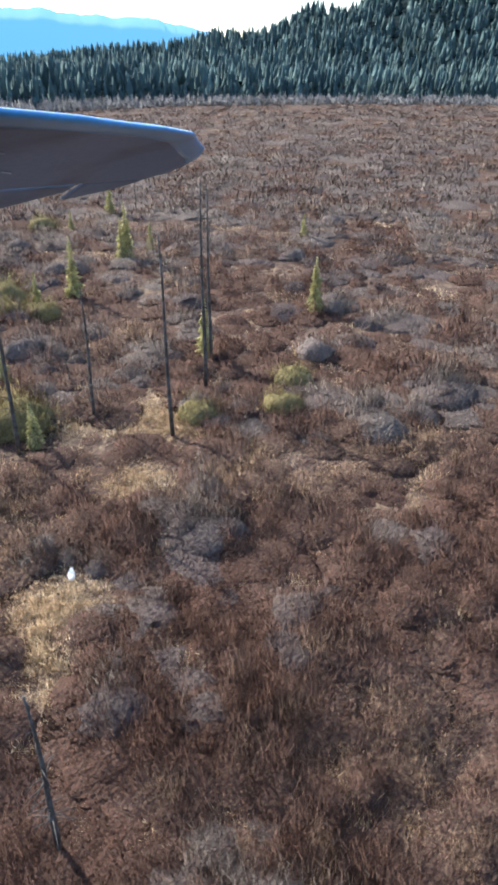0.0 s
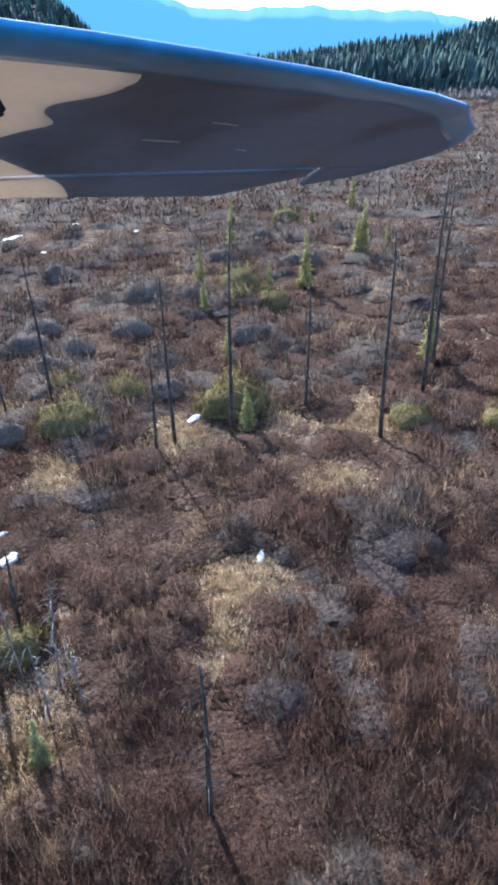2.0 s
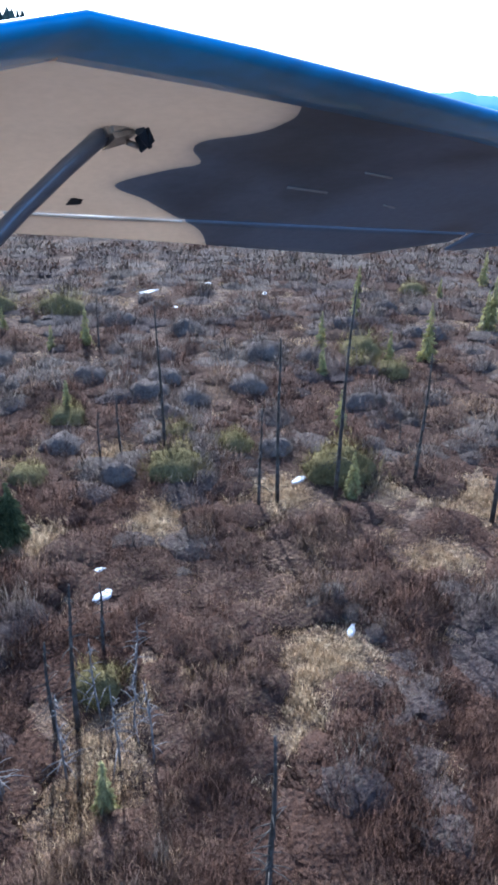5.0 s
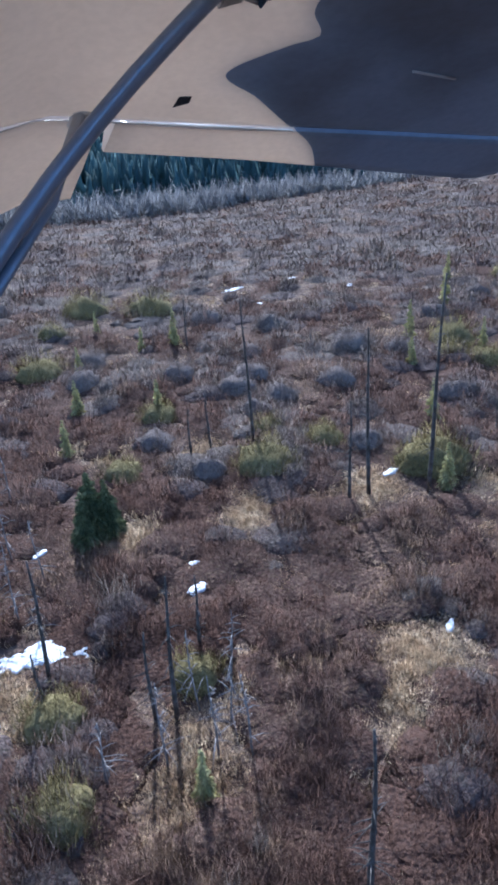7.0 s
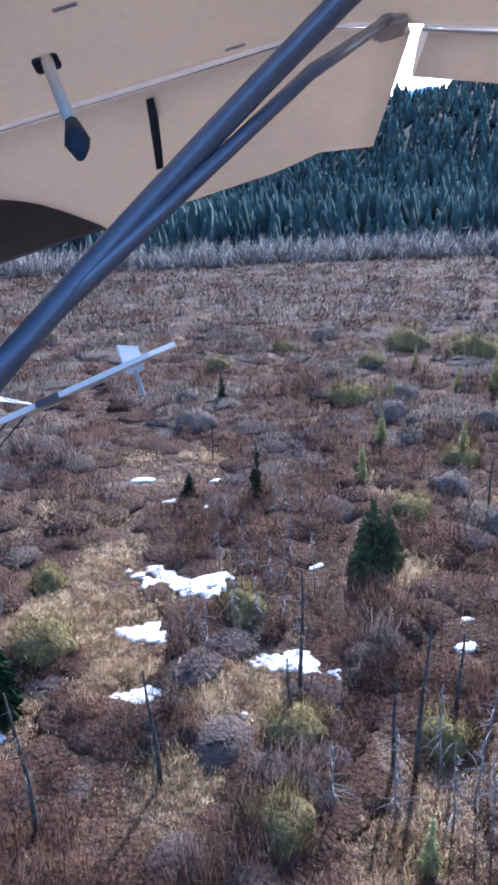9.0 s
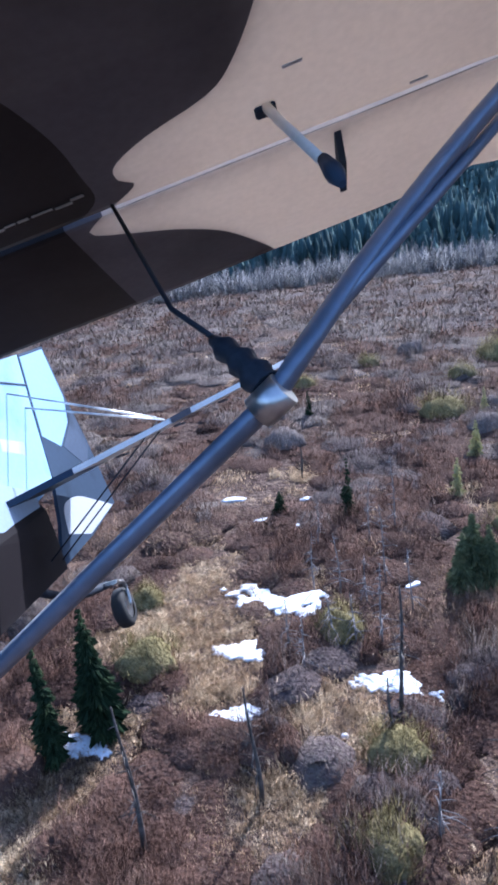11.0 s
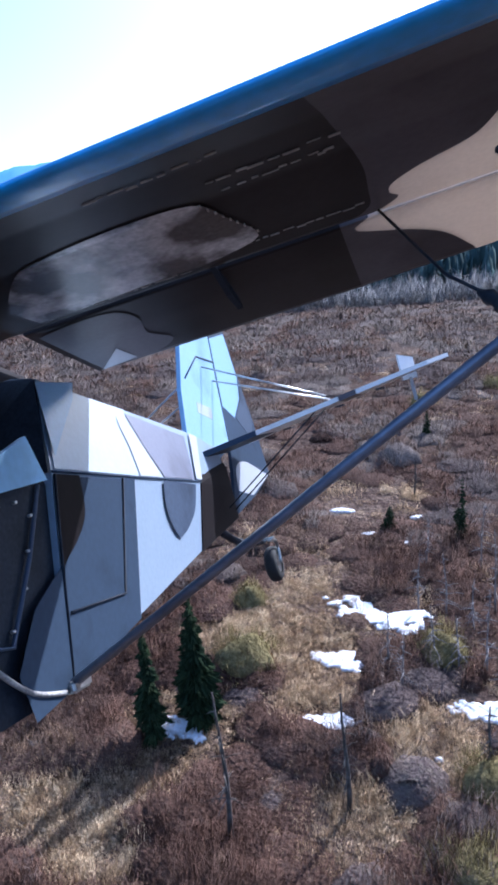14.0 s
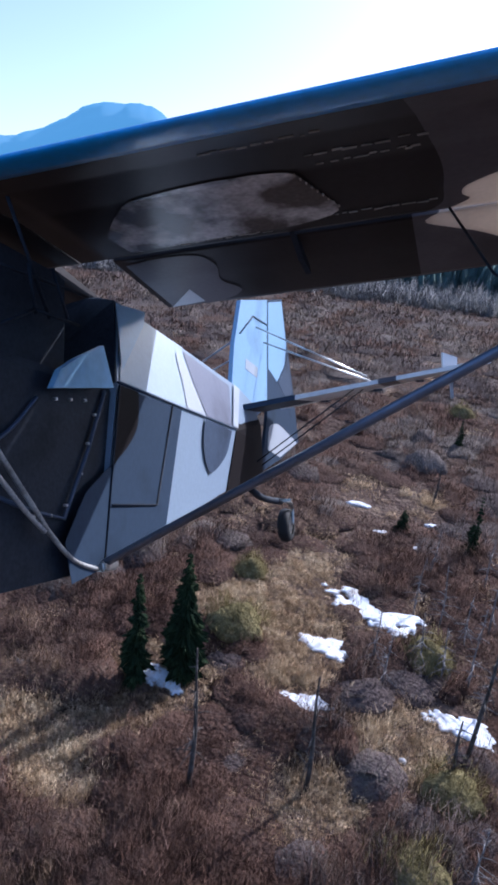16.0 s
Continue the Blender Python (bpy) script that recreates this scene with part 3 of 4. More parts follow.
tip_x = lambda y: float(np.interp(y, (0.10, 0.14, 0.17, 0.21, 0.30, 0.45, 0.55, 0.63, 0.72, 0.80, 0.92, 1.0, 1.075), (2.66, 2.93, 3.1, 3.38, 3.7, 4.0, 4.2, 4.31, 4.345, 4.33, 4.24, 4.14, 3.92)))
bay = lambda y: float(np.interp(y, (0.12, 0.3, 0.6, 0.89), (0.025, 0.034, 0.030, 0.010)))
flap_rear = lambda x: float(np.interp(x, (0.3, 1.2, 1.7, 2.1, 2.315), (1.41, 1.40, 1.375, 1.355, 1.285)))
aileron_rear = lambda x: float(np.interp(x, (2.33, 2.7, 3.1, 3.5, 3.8), (1.025, 1.05, 1.10, 1.15, 0.985)))
FIELDS = (BROWN, DUSK, TAN, GREY)
rows = list(np.linspace(0.121, 0.46, 30)) + list(np.linspace(0.475, 0.885, 30))
wing_l = part("left_wing", leading_edge(1), BLUE, plane, "fabric wing with glossy blue leading edge")
wing_r = part("right_wing", leading_edge(-1), BLUE, plane, "fabric wing with glossy blue leading edge")
for sign, w in ((1, wing_l), (-1, wing_r)):
    sheet("wing_fabric", rows, lambda y: (0.004, VEIL_EDGE(y) - 0.004, INNER(y), OUTER(y), tip_x(y)), (10, 6, 16, 30), FIELDS, bay, sign, w, "camouflage-painted wing fabric")
    sheet("wing_tip", list(np.linspace(0.886, 1.075, 10)), lambda y: (3.83 + (y - 0.886) * 0.3, tip_x(y)), (8,), (GREY,), lambda y: 0.009, sign, w, "dark grey raked wing tip")
    sheet("flap", list(np.linspace(0.905, 1.42, 26)), lambda y: (0.13, 1.25, INNER(y), 2.2, 2.315), (10, 5, 10, 2), (BROWN, DUSK, TAN, TAN), lambda y: float(np.interp(y, (0.905, 0.96, 1.42), (0.02, 0.032, 0.002))), sign, w, "hinged flap", flap_rear)
    sheet("aileron", list(np.linspace(0.905, 1.07, 8)), lambda y: (2.345, OUTER(y), 3.80), (6, 22), (TAN, GREY), lambda y: float(np.interp(y, (0.905, 0.96, 1.07), (0.02, 0.026, 0.008))), sign, w, "hinged aileron", aileron_rear)


def patch(points, mat, name, label, drop=0.003):
    """A painted field on the lower skin, from its outline in wing coordinates."""
    bm = bmesh.new()
    f = bm.faces.new([bm.verts.new((x, y, 0)) for x, y in points])
    bmesh.ops.triangulate(bm, faces=[f])
    for c in (0.15, 0.20, 0.25, 0.30, 0.4, 0.50, 0.7, 0.9, 1.10, 1.2, 1.3):
        bmesh.ops.bisect_plane(bm, geom=bm.verts[:] + bm.edges[:] + bm.faces[:], plane_co=(0, c, 0), plane_no=(0, 1, 0))
    for v in bm.verts:
        v.co.z = under_z(v.co.x, v.co.y) - drop
    return part(name, bm, mat, wing_l, label)


for mat, a, b, r in ((GAP, 1.36, 2.27, 0.0012), (IVORY, 2.33, 2.74, 0.0036)):
    GAPS = np.linspace(a, b, 12)
    part("hinge_strip", bm_tube([(x, 0.895, under_z(x, 0.895) - 0.003 + 0.001 * math.sin(9 * x)) for x in GAPS], [r * (1 + 0.35 * math.sin(13 * x)) for x in GAPS], 6), mat, wing_l, "pale bare metal hinge strip")
patch(curve2([(0.22, 0.70), (0.38, 0.52), (0.52, 0.475), (0.74, 0.46), (0.93, 0.49), (0.99, 0.62), (1.03, 0.77), (0.88, 0.83), (0.72, 0.835), (0.50, 0.84), (0.24, 0.85)], 4), GLOSS, "shiny_panel", "shiny inspection panel with pale reflections painted in", 0.004)
patch(curve2([(0.16, 0.95), (0.32, 0.93), (0.46, 0.95), (0.50, 1.05), (0.47, 1.18), (0.52, 1.30), (0.40, 1.385), (0.16, 1.385)], 4), DUSK, "shiny_panel", "dull scuffed flap panel", 0.004)
patch([(0.31, 1.227), (0.325, 1.372), (0.155, 1.395)], WHITE, "white_mark", "small white painted triangle", 0.006)
for y, a, b in ((0.275, 0.74, 1.06), (0.40, 1.00, 1.33), (0.465, 1.02, 1.30), (0.845, 0.25, 0.80), (0.80, 0.86, 1.34)):
    bm, q, x = bmesh.new(), random.Random(int(1000 * y)), a
    while x < b:
        n, w, o = q.uniform(0.008, 0.045), q.uniform(0.002, 0.008), q.uniform(-0.006, 0.006)
        bm_box(x, x + n, y + o, y + o + w, under_z(x, y) - 0.0035, under_z(x, y) - 0.001, 0, bm)
        x += n + q.uniform(-0.01, 0.02)
    part("worn_seam", bm, GAP, wing_l, "scuffed pale rib seam")
bm = bmesh.new()
for k in range(9):
    bm_box(0.945 + 0.011 * k, 0.950 + 0.011 * k, 0.50 + 0.030 * k, 0.512 + 0.030 * k, under_z(0.98, 0.6) - 0.006, under_z(0.98, 0.6) - 0.002, 0, bm)
part("stitching", bm, GAP, wing_l, "pale stitched patch edge")


def horn(pts, name, thick=0.02):
    return part(name, bm_slab(pts, (1, 0, 0), thick), BLACK, wing_l, "dark hinge horn")


horn([(0.855, 0.87, -0.080), (0.855, 0.96, -0.084), (0.86, 1.08, -0.135), (0.86, 1.11, -0.16), (0.855, 1.02, -0.14)], "flap_horn")
horn([(1.855, 0.93, -0.078), (1.855, 0.99, -0.084), (1.84, 1.02, -0.15), (1.834, 0.995, -0.186), (1.845, 0.95, -0.15)], "flap_horn", 0.014)
HX, HY = 2.44, 0.80
HZ = under_z(HX, HY)
horn([(HX, HY - 0.02, HZ), (HX, HY + 0.02, HZ - 0.002), (HX + 0.01, HY - 0.02, HZ - 0.016), (HX + 0.01, HY - 0.04, HZ - 0.012)], "aileron_horn", 0.006)
BX, BY = 2.43, 0.425
BZ = under_z(BX, BY)
part("strut_bracket", bm_tube([(BX - 0.012, BY - 0.02, BZ - 0.002), (BX + 0.006, BY, BZ - 0.026)], [0.009, 0.005], 6), MID, wing_l)
part("strut_bolt", bm_tube([(BX - 0.015, BY + 0.025, BZ - 0.004), (BX + 0.006, BY + 0.025, BZ - 0.018)], 0.005, 8), STEEL, wing_l)
part("bracket_tab", bm_box(BX, BX + 0.004, BY - 0.025, BY + 0.025, BZ - 0.026, BZ - 0.001, 0.001), MID, wing_l)
part("push_rod", bm_tube([(1.713, 0.752, -0.085), (1.72, 0.69, -0.15), (1.745, 0.52, -0.325)], [0.0095, 0.0085, 0.008], 10), IVORY, wing_l, "pale control push rod")
part("rod_end", bm_tube([(1.744, 0.53, -0.31), (1.747, 0.495, -0.35), (1.748, 0.47, -0.378)], [0.009, 0.015, 0.006], 8), MID, wing_l)
part("rod_bracket", bm_box(1.69, 1.73, 0.745, 0.775, -0.092, -0.080, 0.003), MID, wing_l)
for x, y in ((1.99, 0.86), (1.75, 0.66)):
    part("skin_scuff", bm_box(x, x + 0.035, y, y + 0.006, under_z(x, y) - 0.003, under_z(x, y) - 0.001), WHITE, wing_l)
for x, y, n in ((3.21, 0.685, 0.05), (2.98, 0.50, 0.09), (2.86, 0.62, 0.12)):
    bm = bm_tube([(x, y, under_z(x, y) - 0.002), (x + n, y + 0.012, under_z(x + n, y + 0.012) - 0.002)], 0.003, 5)
    part("skin_scuff", bm, WHITE, wing_l, "pale chipped paint")

BASE, J, TOP, REAR = Vector((0.20, 0.71, -1.22)), Vector((1.572, 0.372, -0.628)), Vector((2.40, 0.44, -0.14)), Vector((2.275, 0.885, -0.105))


BOW = Vector((1.925, 0.63, -0.30))
UPPER = [J.lerp(BOW, k / 10).lerp(BOW.lerp(TOP, k / 10), k / 10) for k in range(11)]


def strut(a, b, r, name, squash):
    return part(name, bm_tube([a] + UPPER, r, 14, squash=squash), STRUT, plane, "blue-grey streamlined lift strut")


strut(BASE, TOP, 0.0135, "front_strut", 1.6)
part("rear_strut", bm_tube([UPPER[1], UPPER[6] + Vector((0.0, 0.055, -0.016)), REAR], 0.009, 14, squash=1.5), STRUT, plane, "blue-grey streamlined lift strut")
part("strut_fitting", bm_box(2.37, 2.43, 0.41, 0.48, -0.165, -0.125, 0.008), STEEL, plane)
part("strut_fitting", bm_box(2.25, 2.31, 0.86, 0.92, -0.125, -0.10, 0.008), IVORY, plane, "chipped white hinge fitting")
part("strut_fitting", bm_box(0.185, 0.235, 0.67, 0.77, -1.24, -1.205, 0.008), STEEL, plane)
AX = (J - BASE).normalized()
part("clamp", bm_tube([J - AX * 0.022, J + AX * 0.022], 0.0225, 14), STEEL, plane, "bright metal strut clamp")
part("clamp_body", bm_tube(smooth_line([J + Vector((0.0, 0.01, 0.02)), J + Vector((-0.02, 0.03, 0.06)), J + Vector((-0.05, 0.08, 0.11))], 4), [0.022, 0.019, 0.024, 0.016, 0.021, 0.013, 0.018, 0.010, 0.008], 10), BLACK, plane, "black taped clamp body")
part("jury_strut", bm_tube([J + Vector((-0.04, 0.07, 0.10)), J + Vector((-0.10, 0.15, 0.19)), (1.37, 0.87, -0.09)], 0.0042, 8), BLACK, plane)


def hull(sections, mat, name, label="", parent=None):
    """A shell over stations; each has points from the keel up to the ridge."""
    bm = bmesh.new()
    rings = []
    for s in sections:
        left = [bm.verts.new(p) for p in s]
        right = [bm.verts.new((-p[0], p[1], p[2])) for p in s[::-1]]
        rings.append(left + right)
    bm.faces.new(rings[0])
    bm.faces.new(rings[-1][::-1])
    for i, (a, b) in enumerate(zip(rings, rings[1:])):
        for k in range(len(a)):
            f = bm.faces.new((a[k], a[(k + 1) % len(a)], b[(k + 1) % len(a)], b[k]))
            f.smooth = len(rings) > 5 and i < len(rings) - 2
    for ring in rings:
        for p in ring:
            for e in p.link_edges:
                e.smooth = (e.other_vert(p) in ring) and 0 < rings.index(ring) < len(rings) - 2
    for a, b in zip(rings, rings[1:]):
        for p, q in zip(a, b):
            bm.edges.get((p, q)).smooth = False
    return part(name, bm, mat, parent or plane, label)


cabin = hull([[(0.14, -1.9, -1.12), (0.16, -1.9, -0.72), (0.10, -1.9, -0.55)], [(0.20, -0.9, -1.29), (0.22, -0.9, -0.64), (0.20, -0.9, -0.60)],
              [(0.185, 0.70, -1.235), (0.205, 0.755, -0.625), (0.19, 0.765, -0.60)]], BLACK, "cabin_side", "black lower cabin shell")


def on_plane(a, b, c, y, z):
    n = (b - a).cross(c - a)
    return a.x - (n.y * (y - a.y) + n.z * (z - a.z)) / n.x


A0, A1, A2, A3 = Vector((0.201, 0.705, -1.225)), Vector((0.226, 0.765, -0.592)), Vector((0.134, 2.30, -0.593)), None
A3 = Vector((on_plane(A0, A1, A2, 2.15, -0.945), 2.15, -0.945))
R1, R2 = Vector((0.135, 0.92, -0.24)), Vector((0.045, 2.605, -0.285))
FRONT, BACK = (A0, A1, R1, Vector((0.02, 0.97, -0.20))), (A3, A2, R2, Vector((0.012, 2.62, -0.27)))
rear = hull([[p.lerp(q, k / 14) for p, q in zip(FRONT, BACK)] for k in range(15)] + [
             [(0.03, 3.12, -0.80), (0.035, 3.10, -0.60), (0.025, 3.05, -0.345), (0.012, 3.05, -0.34)]], PALE, "rear_fuselage", "pale blue-white faceted rear fuselage")


# added black sheet over the pale front cap, standing in for cabin shade
bulkhead = [p + Vector((0, -0.016, 0)) for p in (A1, R1, FRONT[3])]
part("dark_interior_sheet", bm_slab(bulkhead + [Vector((-p.x, p.y, p.z)) for p in bulkhead[::-1]], (0, -1, 0), 0.010), BLACK, rear, "black sheet standing in for the dark cabin interior")


def on_ridge(y, z):
    """Sideways place of a point on the sloping upper panel."""
    lo, hi = -0.3, 1.3
    for _ in range(40):
        u = (lo + hi) / 2
        b, t = A1.lerp(A2, u), R1.lerp(R2, u)
        v = (z - b.z) / (t.z - b.z)
        lo, hi = (u, hi) if b.y + (t.y - b.y) * v < y else (lo, u)
    return b.x + (t.x - b.x) * v


def side_field(outline, mat, name, label="", off=0.004, top=False):
    """A painted field on the flat side, or on the sloping upper panel, from its (y, z) outline."""
    bm = bmesh.new()
    f = bm.faces.new([bm.verts.new(((on_ridge(y, z) if top else on_plane(A0, A1, A2, y, z)) + off, y, z + (off if top else 0))) for y, z in outline])
    bmesh.ops.triangulate(bm, faces=[f])
    return part(name, bm, mat, rear, label)


side_field(curve2([(1.39, -0.600), (1.245, -1.128), (1.05, -1.165), (0.70, -1.232), (0.50, -1.26), (0.45, -1.13), (0.56, -0.98), (0.75, -0.87), (0.865, -0.80), (0.92, -0.73), (0.92, -0.605)], 1), MID, "grey_panel", "mid-grey camouflage paint", 0.010)
side_field([(0.765, -0.60)] + curve2([(0.92, -0.60), (0.925, -0.72), (0.86, -0.80), (0.765, -0.865), (0.735, -0.89)]), UMBER, "brown_paint_field", "dark brown camouflage paint", 0.014)
side_field(curve2([(1.72, -0.598), (1.70, -0.70), (1.73, -0.79), (1.81, -0.857), (1.88, -0.852), (1.99, -0.81), (2.11, -0.735), (2.19, -0.61)]), SLATE, "slate_paint_field", "slate-blue camouflage paint", 0.010)
sx = lambda y, z: on_plane(A0, A1, A2, y, z) + 0.014
part("panel_seam", bm_tube([(sx(y, z), y, z) for y, z in ((1.27, -0.60), (1.14, -1.02), (0.745, -1.02))], 0.004, 6), BLACK, rear)
part("corner_seam", bm_tube([(0.238, 0.765, -0.60), (0.228, 0.737, -0.874), (0.212, 0.71, -1.20)], 0.004, 6), BLACK, rear)
part("longeron_seam", bm_tube([A1 + Vector((0.004, 0, 0.002)), A2 + Vector((0.004, 0, 0.002))], 0.004, 6), MID, rear)
hull([[(0.136, 2.13, -0.952), (0.140, 2.30, -0.60), (0.118, 2.36, -0.54), (0.02, 2.5, -0.46)], [(0.04, 3.14, -0.805), (0.042, 3.12, -0.60), (0.04, 3.10, -0.46), (0.02, 3.10, -0.42)]], UMBER, "tail_cone", "dark brown tail cone")
side_field([(0.79, -0.583), (0.925, -0.255), (1.62, -0.262), (1.60, -0.30), (1.66, -0.43), (1.75, -0.588)], ICE, "ice_blue_field", "pale ice-blue camouflage paint", 0.0035, True)
side_field(curve2([(1.47, -0.59), (1.49, -0.46), (1.48, -0.345), (1.53, -0.315), (1.62, -0.40), (1.73, -0.59)]), WHITE, "white_paint_field", "white camouflage paint", 0.007, True)
side_field([(1.76, -0.588), (1.66, -0.43), (1.60, -0.285), (2.36, -0.325), (2.20, -0.588)], LILAC, "lilac_paint_field", "lilac-grey camouflage paint", 0.006, True)
side_field([(2.22, -0.588), (2.32, -0.59), (2.595, -0.31), (2.47, -0.30)], WHITE, "white_stripe", "white stripe", 0.010, True)
side_field([(0.87, -0.28), (1.17, -0.225), (1.11, -0.305), (0.80, -0.555)], SKYBLUE, "cover_flap", "pale fabric cover", 0.014, True)
part("sill_fairing", bm_slab([(0.265, 0.33, -0.685), (0.27, 0.36, -0.625), (0.275, 0.44, -0.575), (0.27, 0.60, -0.50), (0.26, 0.685, -0.625)], (1, 0, 0), 0.02), FAIRING, plane, "pale blue sill fairing")
for a, b in (((0.22, 0.10, -0.57), (0.22, 0.30, -0.458)), ((0.22, 0.30, -0.458), (0.22, 0.53, -0.445)), ((0.22, 0.27, -0.33), (0.22, 0.31, -0.47)), ((0.21, 0.40, -0.30), (0.22, 0.47, -0.44)), ((0.20, 0.20, -0.16), (0.21, 0.39, -0.46)), ((0.21, 0.05, -0.38), (0.21, 0.60, -0.33))):
    part("frame_tube", bm_tube([a, b], 0.0055, 8), BLACK, plane, "black steel cabin tube")
part("cabin_inside", bm_box(-0.18, 0.12, -0.7, 0.62, -0.62, -0.24, 0.02), BLACK, plane, "dark cabin interior")
for y, z in ((0.42, -0.70), (0.50, -0.69), (0.58, -0.68), (0.64, -0.72), (0.60, -0.82), (0.56, -0.92), (0.48, -1.02), (0.40, -1.05), (0.32, -1.05)):
    part("rivet", bm_tube([(0.206, y, z), (0.218, y, z)], 0.005, 6), STEEL, plane)
part("door_edge", bm_tube([(0.215, 0.70, -0.63), (0.214, 0.60, -0.84), (0.212, 0.47, -1.06), (0.212, 0.33, -1.04), (0.214, 0.1, -0.98)], 0.007, 6), SLATE, plane)
part("door_edge", bm_tube(smooth_line([(0.216, 0.05, -0.90), (0.218, 0.20, -0.82), (0.218, 0.32, -0.71)], 4), 0.006, 6), SLATE, plane)
part("cord", bm_tube(smooth_line([(0.24, 0.05, -0.80), (0.235, 0.20, -0.94), (0.235, 0.31, -1.045), (0.23, 0.37, -1.097), (0.225, 0.50, -1.186), (0.215, 0.66, -1.23)], 6), 0.0075, 8), ROPE, plane, "loose grey cord")
part("cord", bm_tube(smooth_line([(0.24, 0.05, -0.88), (0.235, 0.16, -0.96), (0.235, 0.26, -1.04), (0.23, 0.35, -1.095)], 6), 0.007, 8), ROPE, plane, "loose grey cord")


# tail
def plate_y(outline, half, mat, name, label="", parent=None):
    """An upright plate in the aircraft's middle, from (y, z) points."""
    return part(name, bm_slab([(half, y, z) for y, z in outline], (1, 0, 0), 2 * half), mat, parent or plane, label)


fin = plate_y([(2.58, -0.29), (2.64, 0.0), (2.79, 0.34), (3.42, 0.53), (3.385, 0.10), (3.365, -0.30), (3.10, -0.40)], 0.014, SKYBLUE, "fin", "pale blue tail fin")
rudder = plate_y([(3.44, 0.535), (3.87, 0.67), (4.00, 0.32), (4.16, 0.0), (4.32, -0.48), (3.75, -0.66), (3.15, -0.80), (3.30, -0.55), (3.385, -0.30), (3.405, 0.10)], 0.011, MID, "rudder", "grey rudder")
plate_y([(3.42, 0.0), (3.455, 0.52), (3.85, 0.645), (3.97, 0.31), (3.90, 0.12), (3.66, -0.06)], 0.0128, SKYBLUE, "blue_paint_field", "pale blue paint", rudder)
plate_y([(3.70, -0.06), (3.92, 0.11), (4.02, 0.24), (4.15, -0.04), (4.00, -0.20)], 0.0128, SLATE, "slate_paint_field", "", rudder)
plate_y(curve2([(3.36, -0.62), (3.42, -0.45), (3.65, -0.40), (3.95, -0.44), (4.26, -0.495)]) + [(3.70, -0.655)], 0.0128, WHITE, "white_paint_field", "", rudder)
plate_y([(2.86, -0.11), (3.12, -0.13), (3.14, -0.05), (2.87, -0.04)], 0.0155, WHITE, "white_bar", "plain white mark", fin)
part("rudder_cable", bm_tube([(0.016, 2.75, 0.10), (0.016, 3.05, 0.30), (0.016, 3.42, 0.33)], 0.006, 6), MID, fin)


SET = 0.13      # the tailplane's incidence


def stab(sign):
    def z(x, y=3.5):
        return -0.305 + 0.162 * x + SET * (y - 3.5)

    bm = bm_slab([(sign * x, y, z(x, y) + 0.012) for x, y in ((0.03, 2.62), (0.5, 2.92), (1.0, 3.24), (1.45, 3.56), (1.605, 3.75), (1.25, 3.74), (0.5, 3.42), (0.03, 3.30))], (0, 0, 1), 0.030)
    part("stabiliser", bm, IVORY, plane, "white horizontal stabiliser")
    bm = bm_slab([(sign * x, y, z(x, y) + 0.010) for x, y in ((0.05, 3.32), (0.5, 3.44), (1.25, 3.76), (1.59, 3.78), (1.42, 3.95), (0.6, 3.78), (0.12, 3.66))], (0, 0, 1), 0.02)
    part("elevator", bm, IVORY, plane)
    for name, mat, x0, x1, up in (("inner_paint_field", MID, 0.03, 0.36, 0.0145), ("dark_paint_band", DUSK, 0.86, 0.97, 0.0145)):
        bm = bm_slab([(sign * u, y, z(u, y) + up) for u, y in ((x0, 2.59 + 0.64 * x0), (x1, 2.59 + 0.64 * x1), (x1, 3.27 + 0.38 * x1), (x0, 3.27 + 0.30 * x0))], (0, 0, 1), 0.035)
        part(name, bm, mat, plane, "dark grey paint on the stabiliser")
    x = sign * 1.32
    part("tip_plate", bm_slab([(x - 0.05, 3.76, z(1.32) - 0.02), (x - 0.05, 3.75, z(1.32) + 0.17), (x + 0.05, 3.87, z(1.32) + 0.15), (x + 0.05, 3.88, z(1.32) - 0.0)], (1, -0.5, 0), 0.012), WHITE, plane, "small white tip plate")
    part("tip_weight", bm_box(x - 0.012, x + 0.012, 3.80, 3.83, z(1.32) - 0.17, z(1.32), 0.004), WHITE, plane)
    for y, top in ((3.12, 0.24), (3.30, 0.17)):
        part("brace_wire", bm_tube([(sign * 0.015, y, top), (sign * 0.78, y + 0.05, z(0.78) + 0.01)], 0.006, 6), STEEL, plane)
        part("brace_wire", bm_tube([(sign * 0.03, y - 0.2, -0.76), (sign * 0.78, y + 0.05, z(0.78) - 0.012)], 0.005, 6), BLACK, plane)
    for x in (0.42, 0.80, 1.10):
        y = 3.42 + 0.27 * x
        part("elevator_hinge", bm_slab([(sign * (x + u), y + v, z(x, y + v) - 0.024) for u, v in ((-0.03, -0.05), (0.03, -0.05), (0.03, 0.06), (-0.03, 0.06))], (0, 0, 1), 0.012), MID, plane)


stab(1)
stab(-1)
part("tail_spring", bm_tube(smooth_line([(0, 2.80, -0.86), (0, 3.20, -0.97), (0, 3.72, -1.0)], 5), 0.025, 8), BLACK, plane)
part("tail_fork", bm_tube(smooth_line([(0.05, 3.68, -1.0), (0.058, 3.86, -1.03), (0.055, 3.88, -1.19)], 5), 0.013, 8), STEEL, plane)
part("tail_steering_arm", bm_box(-0.11, 0.11, 3.60, 3.66, -1.0, -0.98, 0.004), STEEL, plane)


